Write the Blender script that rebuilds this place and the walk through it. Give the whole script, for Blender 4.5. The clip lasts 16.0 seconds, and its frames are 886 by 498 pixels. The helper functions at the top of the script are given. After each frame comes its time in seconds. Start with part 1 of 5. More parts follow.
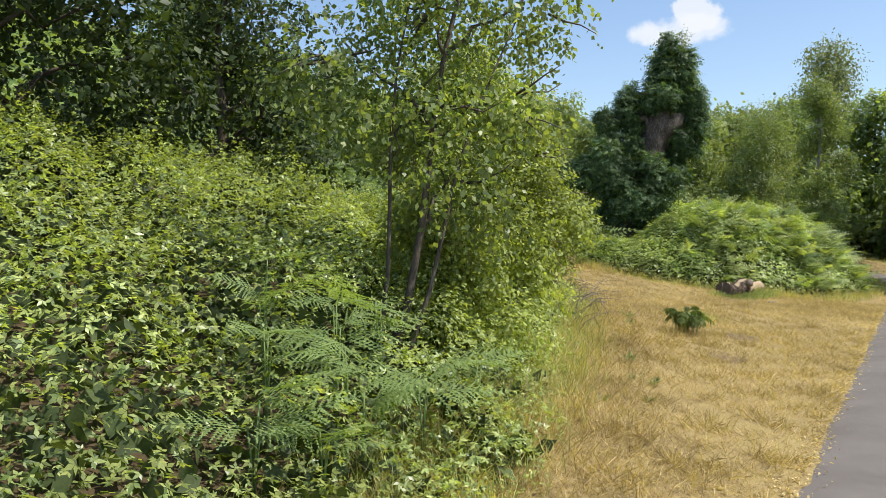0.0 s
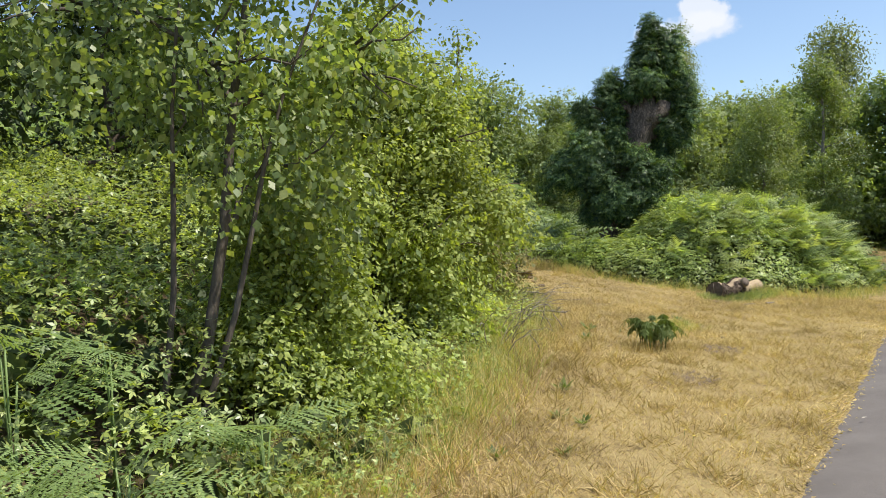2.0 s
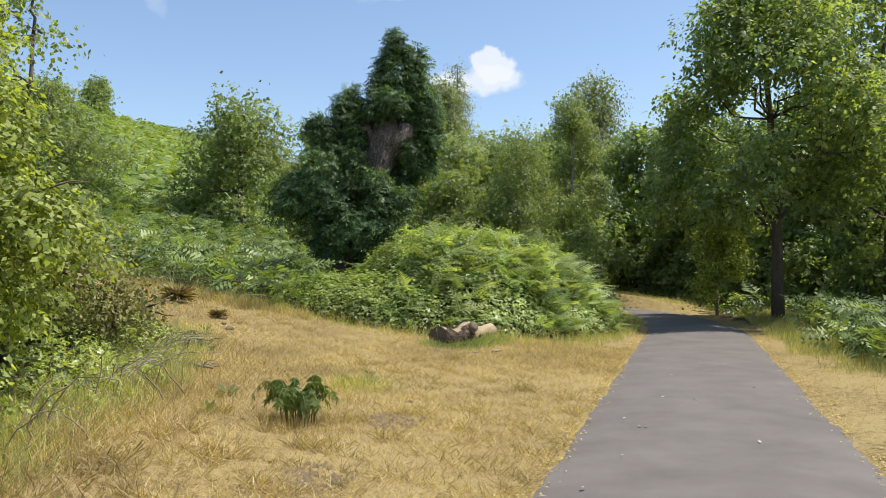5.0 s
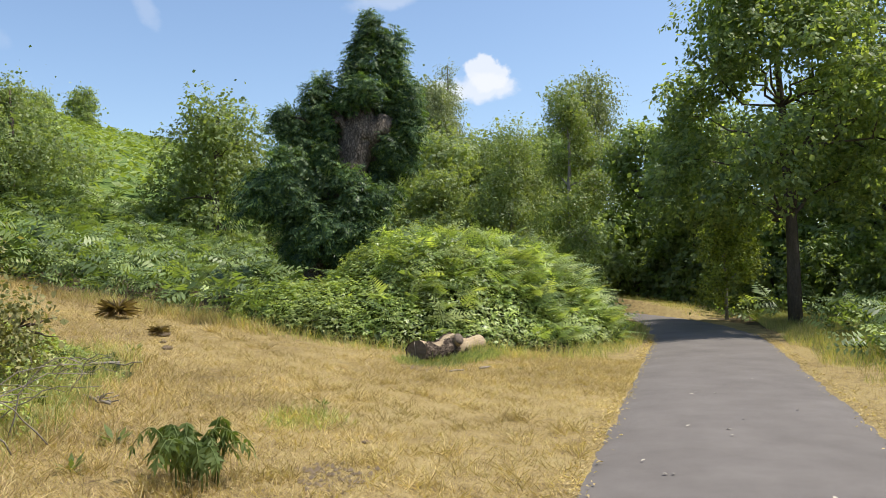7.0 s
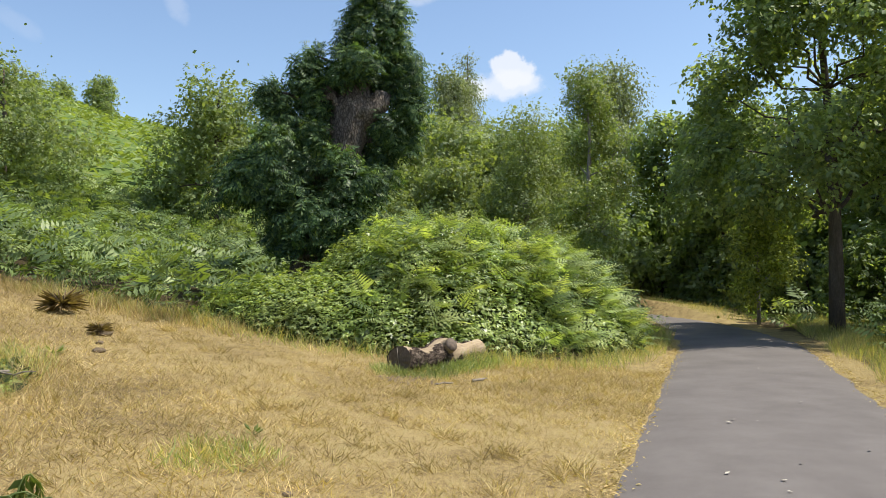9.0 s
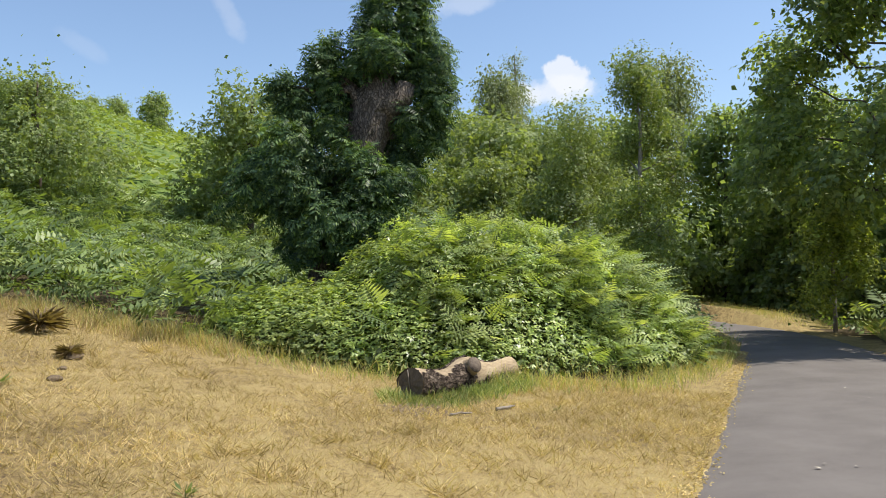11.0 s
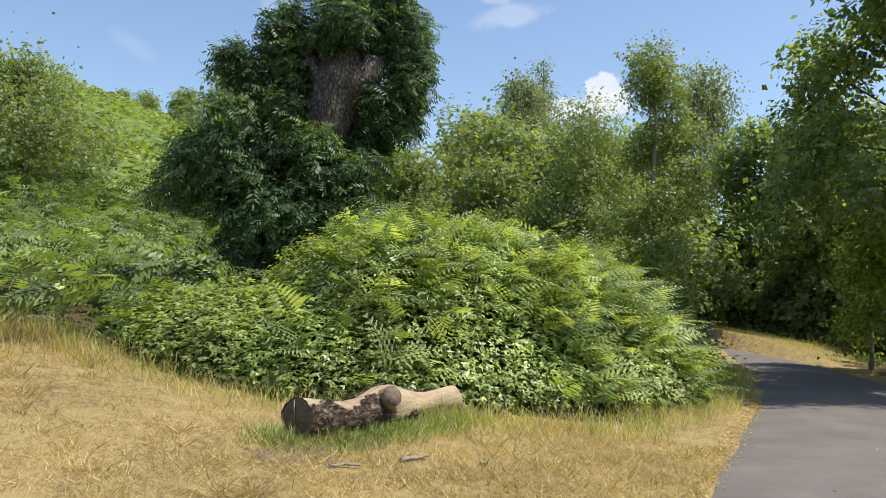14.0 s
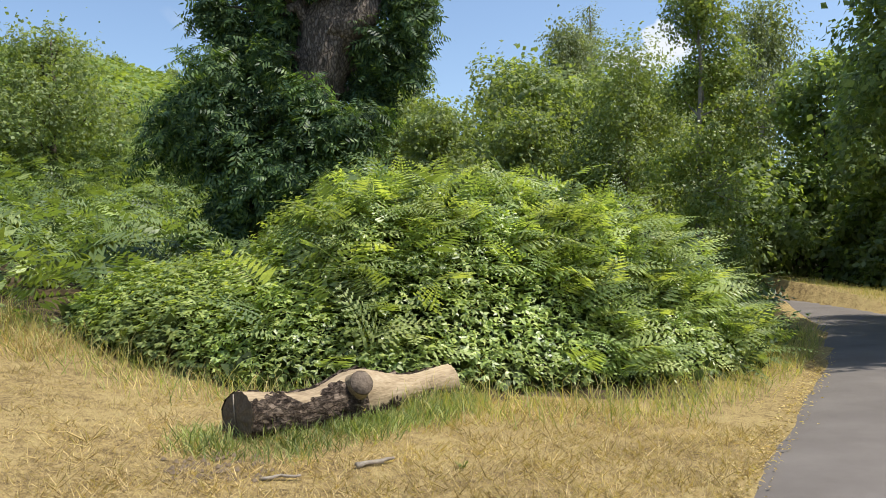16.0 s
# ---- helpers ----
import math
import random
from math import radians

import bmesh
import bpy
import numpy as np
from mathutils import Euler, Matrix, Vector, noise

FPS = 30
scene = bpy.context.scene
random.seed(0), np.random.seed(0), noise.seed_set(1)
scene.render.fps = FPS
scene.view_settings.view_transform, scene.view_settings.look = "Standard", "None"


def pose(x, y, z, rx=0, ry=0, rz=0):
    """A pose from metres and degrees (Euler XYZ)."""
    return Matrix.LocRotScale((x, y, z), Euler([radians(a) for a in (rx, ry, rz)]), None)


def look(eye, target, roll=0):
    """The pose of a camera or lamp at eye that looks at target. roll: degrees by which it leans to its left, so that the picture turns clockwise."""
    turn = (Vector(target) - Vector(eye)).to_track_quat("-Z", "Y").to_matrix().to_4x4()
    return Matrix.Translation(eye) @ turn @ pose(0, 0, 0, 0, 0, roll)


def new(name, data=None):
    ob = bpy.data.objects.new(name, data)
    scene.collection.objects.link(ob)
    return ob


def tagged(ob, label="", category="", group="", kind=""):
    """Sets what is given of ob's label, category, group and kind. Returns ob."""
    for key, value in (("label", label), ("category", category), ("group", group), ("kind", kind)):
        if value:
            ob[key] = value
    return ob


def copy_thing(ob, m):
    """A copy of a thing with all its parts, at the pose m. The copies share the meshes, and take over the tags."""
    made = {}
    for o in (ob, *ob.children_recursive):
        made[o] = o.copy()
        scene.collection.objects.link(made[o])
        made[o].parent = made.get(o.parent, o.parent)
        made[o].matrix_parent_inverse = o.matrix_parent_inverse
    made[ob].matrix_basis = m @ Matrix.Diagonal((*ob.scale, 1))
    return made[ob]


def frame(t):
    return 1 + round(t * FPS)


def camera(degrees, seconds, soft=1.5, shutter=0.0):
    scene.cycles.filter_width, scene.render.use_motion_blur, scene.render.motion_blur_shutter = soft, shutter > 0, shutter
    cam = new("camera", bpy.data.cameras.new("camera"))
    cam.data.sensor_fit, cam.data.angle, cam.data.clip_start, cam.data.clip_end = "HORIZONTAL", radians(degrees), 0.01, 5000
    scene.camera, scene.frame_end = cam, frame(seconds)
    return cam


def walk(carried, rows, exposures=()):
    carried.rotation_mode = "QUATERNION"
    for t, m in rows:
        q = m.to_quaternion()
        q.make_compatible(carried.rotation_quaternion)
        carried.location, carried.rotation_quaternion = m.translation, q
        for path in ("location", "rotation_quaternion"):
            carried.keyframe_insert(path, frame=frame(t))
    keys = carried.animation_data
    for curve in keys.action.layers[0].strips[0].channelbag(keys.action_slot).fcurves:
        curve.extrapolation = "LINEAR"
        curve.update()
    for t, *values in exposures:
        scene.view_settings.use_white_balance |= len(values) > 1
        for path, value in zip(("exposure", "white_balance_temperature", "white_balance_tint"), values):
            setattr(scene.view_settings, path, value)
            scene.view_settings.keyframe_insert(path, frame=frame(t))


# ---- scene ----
cam = camera(58.3, 16.0, soft=0.8)
METRES, EYE, TILT, LEAN, TURN = 13.6, 1.55, -1.1, 0.0, 0.0
ROWS = [
    (0.0, 0.0, 0.0, 0.0, 0.0, 0.0, 0.0),
    (0.5, 0.0199, 0.029, 0.0, 0.52, 0.46, 1.55),
    (1.0, 0.0394, 0.0614, -0.0001, 4.33, 0.3, 1.34),
    (1.5, 0.0578, 0.0958, -0.0009, 2.14, 0.44, 1.36),
    (2.0, 0.0832, 0.1253, -0.0032, 1.17, 0.71, 2.36),
    (2.5, 0.1038, 0.1568, -0.0081, -0.32, -1.75, 2.73),
    (3.0, 0.1302, 0.1837, -0.0075, -11.72, -0.6, 1.37),
    (3.5, 0.1529, 0.2114, -0.0063, -14.6, 0.05, 1.75),
    (6.0, 0.2374, 0.3616, -0.006, -13.51, 4.05, 0.45),
    (6.5, 0.247, 0.3943, -0.0062, -14.09, 3.45, 0.76),
    (7.0, 0.2624, 0.4202, -0.0075, -13.9, 3.48, 2.15),
    (7.5, 0.2736, 0.4496, -0.008, -11.44, 2.92, 1.6),
    (8.0, 0.2833, 0.4796, -0.0062, -12.42, 1.94, 0.58),
    (8.5, 0.3028, 0.506, -0.0067, -12.55, 2.82, 0.91),
    (11.0, 0.371, 0.6307, -0.0041, -8.2, 3.95, 2.0),
    (11.5, 0.3891, 0.6491, -0.0005, -5.48, 11.27, 0.9),
    (12.0, 0.4006, 0.6708, -0.0042, -6.12, 9.0, -0.65),
    (12.5, 0.4157, 0.6896, -0.0029, -9.7, 7.68, 0.73),
    (13.0, 0.4361, 0.7125, -0.0017, -7.54, 7.62, 1.3),
    (13.5, 0.4475, 0.7368, -0.0041, -4.6, 5.16, -0.03),
    (14.0, 0.4622, 0.7584, -0.0025, -6.04, 4.72, -0.94),
    (14.5, 0.4829, 0.7771, -0.0021, -8.09, 4.95, -1.74),
    (15.0, 0.4919, 0.8021, -0.0041, -6.17, 1.2, -1.57),
    (15.5, 0.5024, 0.8215, -0.0023, -4.7, 0.79, 0.26),
    (16.0, 0.517, 0.8419, -0.0003, -1.45, 2.1, 1.66),
]
walk(cam, [(t, pose(0, 0, EYE, TILT, LEAN, TURN) @ pose(METRES * x, METRES * y, METRES * z, 90 + pitch, roll, yaw)) for t, x, y, z, yaw, pitch, roll in ROWS], exposures=[(0.0, 0.4), (16.0, 0.4)])

# ---- light ----
SUN_EL, SUN_AZ = radians(60), radians(106)          # azimuth clockwise from +y
to_sun = Vector((math.sin(SUN_AZ) * math.cos(SUN_EL), math.cos(SUN_AZ) * math.cos(SUN_EL), math.sin(SUN_EL)))
sun = new("sun", bpy.data.lights.new("sun", "SUN"))
sun.data.energy, sun.data.angle, sun.data.color = 4.7, radians(0.53), (1.0, 0.95, 0.86)
sun.matrix_world = look(to_sun * 60, (0, 0, 0))

world = bpy.data.worlds.new("summer_sky")
scene.world = world
world.use_nodes = True


def node(tree, kind, **values):
    n = tree.nodes.new(kind)
    for key, value in values.items():
        n.inputs[key.replace("_", " ")].default_value = value
    return n


def sky_clouds(tree):
    """A clear blue sky with one small cumulus and thin wisps, in fixed directions of the world."""
    tree.nodes.clear()
    link = tree.links.new
    out = tree.nodes.new("ShaderNodeOutputWorld")
    back = node(tree, "ShaderNodeBackground", Strength=0.145)
    sky = tree.nodes.new("ShaderNodeTexSky")
    sky.sky_type, sky.sun_disc = "NISHITA", False
    sky.sun_elevation, sky.sun_rotation = SUN_EL, SUN_AZ
    sky.air_density, sky.dust_density, sky.ozone_density = 1.0, 1.0, 2.0
    coord = tree.nodes.new("ShaderNodeTexCoord")
    puff = node(tree, "ShaderNodeTexNoise", Scale=26.0, Detail=6.0, Roughness=0.62)
    link(coord.outputs["Generated"], puff.inputs["Vector"])
    colour = sky.outputs["Color"]
    # bearing, elevation, half width, half height, tilt, softness, density
    for az, el, wide, high, turn, soft, dense in (
            (16.6, 13.7, 3.8, 1.15, 0, 0.75, 0.75), (17.5, 14.8, 1.7, 1.3, -15, 0.6, 0.8), (14.6, 13.6, 1.8, 0.8, 0, 0.85, 0.5),
            (10.6, 20.0, 3.2, 0.9, 8, 0.98, 0.3), (9.6, 21.2, 1.5, 0.5, 5, 0.98, 0.28),
            (-9.0, 22.5, 3.6, 1.8, -12, 0.99, 0.2), (-6.6, 19.3, 2.6, 0.8, -60, 0.99, 0.18), (-16, 16.5, 2.0, 0.7, -30, 0.99, 0.1),
            (40.0, 30.0, 8.0, 2.0, 10, 0.95, 0.3), (-60.0, 28.0, 10.0, 2.4, 10, 0.95, 0.35), (150.0, 24.0, 9.0, 3.0, 0, 0.6, 0.7)):
        a, e, r = radians(az), radians(el), radians(turn)
        right = Vector((math.cos(a), -math.sin(a), 0))
        ahead = Vector((math.sin(a) * math.cos(e), math.cos(a) * math.cos(e), math.sin(e)))
        up = right.cross(ahead)
        u, v = right * math.cos(r) + up * math.sin(r), up * math.cos(r) - right * math.sin(r)
        parts = []
        for axis, size in ((u, wide), (v, high)):
            dot = tree.nodes.new("ShaderNodeVectorMath")
            dot.operation = "DOT_PRODUCT"
            dot.inputs[1].default_value = axis / math.tan(radians(size))
            link(coord.outputs["Generated"], dot.inputs[0])
            square = tree.nodes.new("ShaderNodeMath")
            square.operation = "POWER"
            absolute = tree.nodes.new("ShaderNodeMath")
            absolute.operation = "ABSOLUTE"
            link(dot.outputs["Value"], absolute.inputs[0])
            link(absolute.outputs[0], square.inputs[0])
            square.inputs[1].default_value = 2.0
            parts.append(square)
        add = tree.nodes.new("ShaderNodeMath")
        link(parts[0].outputs[0], add.inputs[0])
        link(parts[1].outputs[0], add.inputs[1])
        facing = tree.nodes.new("ShaderNodeVectorMath")
        facing.operation = "DOT_PRODUCT"
        facing.inputs[1].default_value = ahead
        link(coord.outputs["Generated"], facing.inputs[0])
        front = node(tree, "ShaderNodeMapRange", From_Min=0.5, From_Max=0.51, To_Min=9.0, To_Max=0.0)
        link(facing.outputs["Value"], front.inputs["Value"])
        rag = 0.75 if soft < 0.7 else 0.45
        rough = node(tree, "ShaderNodeMapRange", From_Min=0.3, From_Max=0.7, To_Min=-rag, To_Max=rag)
        link(puff.outputs[0], rough.inputs["Value"])
        total, total_2 = tree.nodes.new("ShaderNodeMath"), tree.nodes.new("ShaderNodeMath")
        link(add.outputs[0], total.inputs[0])
        link(rough.outputs[0], total.inputs[1])
        link(total.outputs[0], total_2.inputs[0])
        link(front.outputs[0], total_2.inputs[1])
        edge = node(tree, "ShaderNodeMapRange", From_Min=1.0, From_Max=1.0 - soft, To_Min=0.0, To_Max=dense)
        edge.interpolation_type = "SMOOTHSTEP"
        link(total_2.outputs[0], edge.inputs["Value"])
        mix = tree.nodes.new("ShaderNodeMixRGB")
        mix.inputs[2].default_value = (4.9, 5.05, 5.4, 1)
        link(edge.outputs[0], mix.inputs[0])
        link(colour, mix.inputs[1])
        colour = mix.outputs[0]
    link(colour, back.inputs["Color"])
    link(back.outputs[0], out.inputs["Surface"])


sky_clouds(world.node_tree)


# ---- materials ----
def material(name):
    m = bpy.data.materials.new(name)
    m.use_nodes = True
    m.node_tree.nodes.clear()
    return m, m.node_tree, m.node_tree.links.new


def ramp(tree, stops):
    r = tree.nodes.new("ShaderNodeValToRGB")
    while len(r.color_ramp.elements) < len(stops):
        r.color_ramp.elements.new(0.5)
    for el, (at, colour) in zip(r.color_ramp.elements, stops):
        el.position, el.color = at, (*colour, 1)
    return r


def foliage(name, colours, through_light=0.4, gloss=0.25, rough=0.55, drift=0.35, patch=1.2):
    """Leaves: each one its own tint, drifting over larger patches, and letting light through."""
    m, tree, link = material(name)
    out = tree.nodes.new("ShaderNodeOutputMaterial")
    geo = tree.nodes.new("ShaderNodeNewGeometry")
    coord = tree.nodes.new("ShaderNodeTexCoord")
    tint = ramp(tree, [(i / (len(colours) - 1), (r * 1.02, g, b * 0.9)) for i, (r, g, b) in enumerate(colours)])
    link(geo.outputs["Random Per Island"], tint.inputs[0])
    cloud = node(tree, "ShaderNodeTexNoise", Scale=patch, Detail=3.0)
    link(coord.outputs["Object"], cloud.inputs["Vector"])
    span = node(tree, "ShaderNodeMapRange", From_Min=0.3, From_Max=0.7, To_Min=1 - drift, To_Max=1 + drift)
    link(cloud.outputs[0], span.inputs["Value"])
    grain = node(tree, "ShaderNodeTexNoise", Scale=60.0, Detail=2.0)
    link(coord.outputs["Object"], grain.inputs["Vector"])
    fine = node(tree, "ShaderNodeMapRange", From_Min=0.3, From_Max=0.7, To_Min=0.85, To_Max=1.15)
    link(grain.outputs[0], fine.inputs["Value"])
    times = tree.nodes.new("ShaderNodeMath")
    times.operation = "MULTIPLY"
    link(span.outputs[0], times.inputs[0])
    link(fine.outputs[0], times.inputs[1])
    hsv = tree.nodes.new("ShaderNodeHueSaturation")
    link(tint.outputs[0], hsv.inputs["Color"])
    link(times.outputs[0], hsv.inputs["Value"])
    hsv.inputs["Saturation"].default_value = 0.84
    leaf = node(tree, "ShaderNodeBsdfPrincipled", Roughness=rough, Specular_IOR_Level=gloss)
    link(hsv.outputs[0], leaf.inputs["Base Color"])
    warm = tree.nodes.new("ShaderNodeMixRGB")
    warm.blend_type = "MULTIPLY"
    warm.inputs[0].default_value, warm.inputs[2].default_value = 1, (1.75, 1.75, 0.5, 1)
    link(hsv.outputs[0], warm.inputs[1])
    glow = tree.nodes.new("ShaderNodeBsdfTranslucent")
    link(warm.outputs[0], glow.inputs["Color"])
    mix = tree.nodes.new("ShaderNodeMixShader")
    mix.inputs[0].default_value = through_light
    link(leaf.outputs[0], mix.inputs[1])
    link(glow.outputs[0], mix.inputs[2])
    link(mix.outputs[0], out.inputs["Surface"])
    return m


def solid(name, stops, scale=8.0, rough=0.85, bump=0.4, stretch=(1, 1, 1), gloss=0.3, fine=70.0, cracks=0.0):
    """A rough natural surface: large stains, fine grain and relief."""
    m, tree, link = material(name)
    out = tree.nodes.new("ShaderNodeOutputMaterial")
    coord = tree.nodes.new("ShaderNodeTexCoord")
    place = tree.nodes.new("ShaderNodeMapping")
    place.inputs["Scale"].default_value = stretch
    link(coord.outputs["Object"], place.inputs["Vector"])
    big = node(tree, "ShaderNodeTexNoise", Scale=scale, Detail=8.0, Roughness=0.65)
    small = node(tree, "ShaderNodeTexNoise", Scale=fine, Detail=4.0)
    for n in (big, small):
        link(place.outputs[0], n.inputs["Vector"])
    both = tree.nodes.new("ShaderNodeMixRGB")
    both.inputs[0].default_value = 0.35
    link(big.outputs[0], both.inputs[1])
    link(small.outputs[0], both.inputs[2])
    tint = ramp(tree, stops)
    link(both.outputs[0], tint.inputs[0])
    skin = node(tree, "ShaderNodeBsdfPrincipled", Roughness=rough, Specular_IOR_Level=gloss)
    colour, rise = tint.outputs[0], both.outputs[0]
    if cracks:
        cell = node(tree, "ShaderNodeTexVoronoi", Scale=cracks)
        cell.feature = "DISTANCE_TO_EDGE"
        bent = tree.nodes.new("ShaderNodeMixRGB")
        bent.inputs[0].default_value = 0.12
        link(place.outputs[0], bent.inputs[1])
        link(big.outputs["Color"], bent.inputs[2])
        link(bent.outputs[0], cell.inputs["Vector"])
        gap = node(tree, "ShaderNodeMapRange", From_Min=0.0, From_Max=0.22, To_Min=0.38, To_Max=1.0)
        link(cell.outputs["Distance"], gap.inputs["Value"])
        dark = tree.nodes.new("ShaderNodeMixRGB")
        dark.blend_type = "MULTIPLY"
        dark.inputs[0].default_value = 1.0
        link(colour, dark.inputs[1])
        link(gap.outputs[0], dark.inputs[2])
        colour = dark.outputs[0]
        lift = tree.nodes.new("ShaderNodeMath")
        link(gap.outputs[0], lift.inputs[0])
        link(rise, lift.inputs[1])
        rise = lift.outputs[0]
    link(colour, skin.inputs["Base Color"])
    relief = node(tree, "ShaderNodeBump", Strength=bump, Distance=0.02)
    link(rise, relief.inputs["Height"])
    link(relief.outputs[0], skin.inputs["Normal"])
    link(skin.outputs[0], out.inputs["Surface"])
    return m


bramble_leaf = foliage("bramble_leaf", [(0.09, 0.15, 0.042), (0.21, 0.3, 0.075), (0.33, 0.42, 0.105), (0.47, 0.54, 0.15)], 0.4, 0.5, 0.36)
# leaf green darkened to carry the shade and hollows of the thicket
shaded_thicket_leaf = foliage("shaded_thicket_leaf", [(0.03, 0.052, 0.016), (0.048, 0.078, 0.02), (0.075, 0.11, 0.027)], 0.3, 0.25, 0.5)
fern_leaf = foliage("fern_leaf", [(0.13, 0.21, 0.06), (0.19, 0.29, 0.085), (0.27, 0.38, 0.11)], 0.36, 0.35, 0.42)
bracken_leaf = foliage("bracken_leaf", [(0.1, 0.16, 0.055), (0.19, 0.27, 0.08), (0.29, 0.38, 0.12), (0.42, 0.49, 0.17)], 0.38, 0.45, 0.38)
hawthorn_leaf = foliage("hawthorn_leaf", [(0.12, 0.165, 0.035), (0.2, 0.255, 0.045), (0.28, 0.345, 0.06), (0.37, 0.42, 0.08)], 0.42, 0.24, 0.55)
birch_leaf = foliage("birch_leaf", [(0.12, 0.18, 0.05), (0.165, 0.235, 0.062), (0.21, 0.275, 0.072), (0.27, 0.31, 0.08)], 0.42, 0.4, 0.42)
ash_leaf = foliage("ash_leaf", [(0.024, 0.058, 0.03), (0.05, 0.105, 0.045), (0.075, 0.145, 0.052), (0.16, 0.25, 0.065)], 0.36, 0.22, 0.45)
oak_leaf = foliage("oak_leaf", [(0.12, 0.18, 0.075), (0.17, 0.235, 0.09), (0.23, 0.295, 0.105), (0.31, 0.37, 0.13)], 0.5, 0.35, 0.5)
sallow_leaf = foliage("sallow_leaf", [(0.145, 0.2, 0.08), (0.18, 0.24, 0.09), (0.215, 0.275, 0.1), (0.26, 0.31, 0.115)], 0.44, 0.3, 0.48)
grey_leaf = foliage("grey_leaf", [(0.15, 0.195, 0.11), (0.19, 0.23, 0.125), (0.23, 0.27, 0.14)], 0.36, 0.24, 0.55)
shade_leaf = foliage("shade_leaf", [(0.14, 0.2, 0.095), (0.19, 0.26, 0.11), (0.25, 0.33, 0.135)], 0.5, 0.26, 0.5)
field_leaf = foliage("field_leaf", [(0.07, 0.12, 0.035), (0.13, 0.2, 0.055), (0.19, 0.27, 0.07), (0.28, 0.36, 0.1)], 0.36, 0.35, 0.45)
dry_thorn_leaf = foliage("dry_thorn_leaf", [(0.13, 0.14, 0.05), (0.2, 0.2, 0.07), (0.28, 0.26, 0.1)], 0.3, 0.2, 0.6)
dead_frond = foliage("dead_frond", [(0.09, 0.06, 0.033), (0.16, 0.11, 0.055), (0.24, 0.175, 0.09)], 0.25, 0.15, 0.7)
# near-black leaf colour that stands in for shade inside brambles and mound
gap_shade_leaf = foliage("gap_shade_leaf", [(0.04, 0.06, 0.022), (0.06, 0.09, 0.03), (0.09, 0.125, 0.04)], 0.3, 0.2, 0.6)
hill_leaf = foliage("hill_leaf", [(0.13, 0.19, 0.042), (0.2, 0.27, 0.06), (0.27, 0.34, 0.08)], 0.3, 0.3, 0.5)
fresh_grass = foliage("fresh_grass", [(0.09, 0.14, 0.035), (0.17, 0.24, 0.06), (0.27, 0.34, 0.09), (0.42, 0.42, 0.16)], 0.35, 0.3, 0.5, 0.3, 1.5)
straw = foliage("straw", [(0.21, 0.145, 0.062), (0.31, 0.218, 0.09), (0.46, 0.33, 0.14), (0.58, 0.45, 0.22), (0.33, 0.265, 0.09)], 0.3, 0.25, 0.6, 0.25, 0.9)
green_grass = foliage("green_grass", [(0.14, 0.2, 0.045), (0.24, 0.3, 0.07), (0.36, 0.37, 0.1), (0.56, 0.46, 0.2), (0.46, 0.36, 0.15)], 0.38, 0.3, 0.5, 0.3, 1.5)
bark_brown = solid("bark_brown", [(0.2, (0.03, 0.022, 0.016)), (0.5, (0.1, 0.075, 0.055)), (0.8, (0.2, 0.16, 0.12))], 9, 0.9, 1.0, (1, 1, 0.25))
bark_pale = solid("bark_pale", [(0.25, (0.05, 0.042, 0.035)), (0.45, (0.22, 0.19, 0.16)), (0.8, (0.42, 0.38, 0.33))], 7, 0.8, 0.6, (1, 1, 0.6))
bark_dark = solid("bark_dark", [(0.3, (0.04, 0.032, 0.026)), (0.55, (0.11, 0.09, 0.07)), (0.8, (0.22, 0.19, 0.15))], 14, 0.85, 0.6, (1, 1, 0.5))
asphalt = solid("asphalt", [(0.25, (0.098, 0.085, 0.075)), (0.5, (0.142, 0.125, 0.112)), (0.75, (0.19, 0.17, 0.152))], 1.3, 0.9, 0.35, fine=190.0)
wood_bare = solid("wood_bare", [(0.32, (0.1, 0.07, 0.045)), (0.42, (0.23, 0.17, 0.105)), (0.53, (0.36, 0.275, 0.175)), (0.72, (0.48, 0.4, 0.29))], 7, 0.8, 0.8, (1, 0.16, 1), 0.2, 60)
wood_end = solid("wood_end", [(0.25, (0.05, 0.038, 0.03)), (0.5, (0.13, 0.1, 0.075)), (0.8, (0.25, 0.2, 0.15))], 14, 0.9, 0.7)
log_bark = solid("log_bark", [(0.38, (0.03, 0.022, 0.017)), (0.48, (0.11, 0.08, 0.06)), (0.6, (0.24, 0.185, 0.14))], 22, 0.95, 1.0, (1, 0.4, 1), 0.15, 60, 26.0)
ash_bark = solid("ash_bark", [(0.3, (0.08, 0.065, 0.05)), (0.5, (0.19, 0.155, 0.125)), (0.75, (0.32, 0.27, 0.225))], 9, 0.9, 1.0, (1, 1, 0.4), 0.2, 60, 26.0)
bare_earth = solid("bare_earth", [(0.3, (0.09, 0.068, 0.045)), (0.55, (0.17, 0.125, 0.08)), (0.8, (0.28, 0.21, 0.12))], 12, 0.95, 0.8)
dead_wood = solid("dead_wood", [(0.3, (0.14, 0.115, 0.09)), (0.6, (0.3, 0.26, 0.21)), (0.85, (0.42, 0.37, 0.31))], 20, 0.9, 0.5)
plant_leaf = foliage("plant_leaf", [(0.075, 0.12, 0.028), (0.12, 0.175, 0.038), (0.19, 0.24, 0.05)], 0.35, 0.2, 0.45)
petal = solid("petal", [(0.3, (0.6, 0.45, 0.02)), (0.7, (0.75, 0.6, 0.04))], 30, 0.6, 0.1)
litter = solid("litter", [(0.3, (0.35, 0.3, 0.22)), (0.7, (0.6, 0.55, 0.45))], 30, 0.8, 0.2)


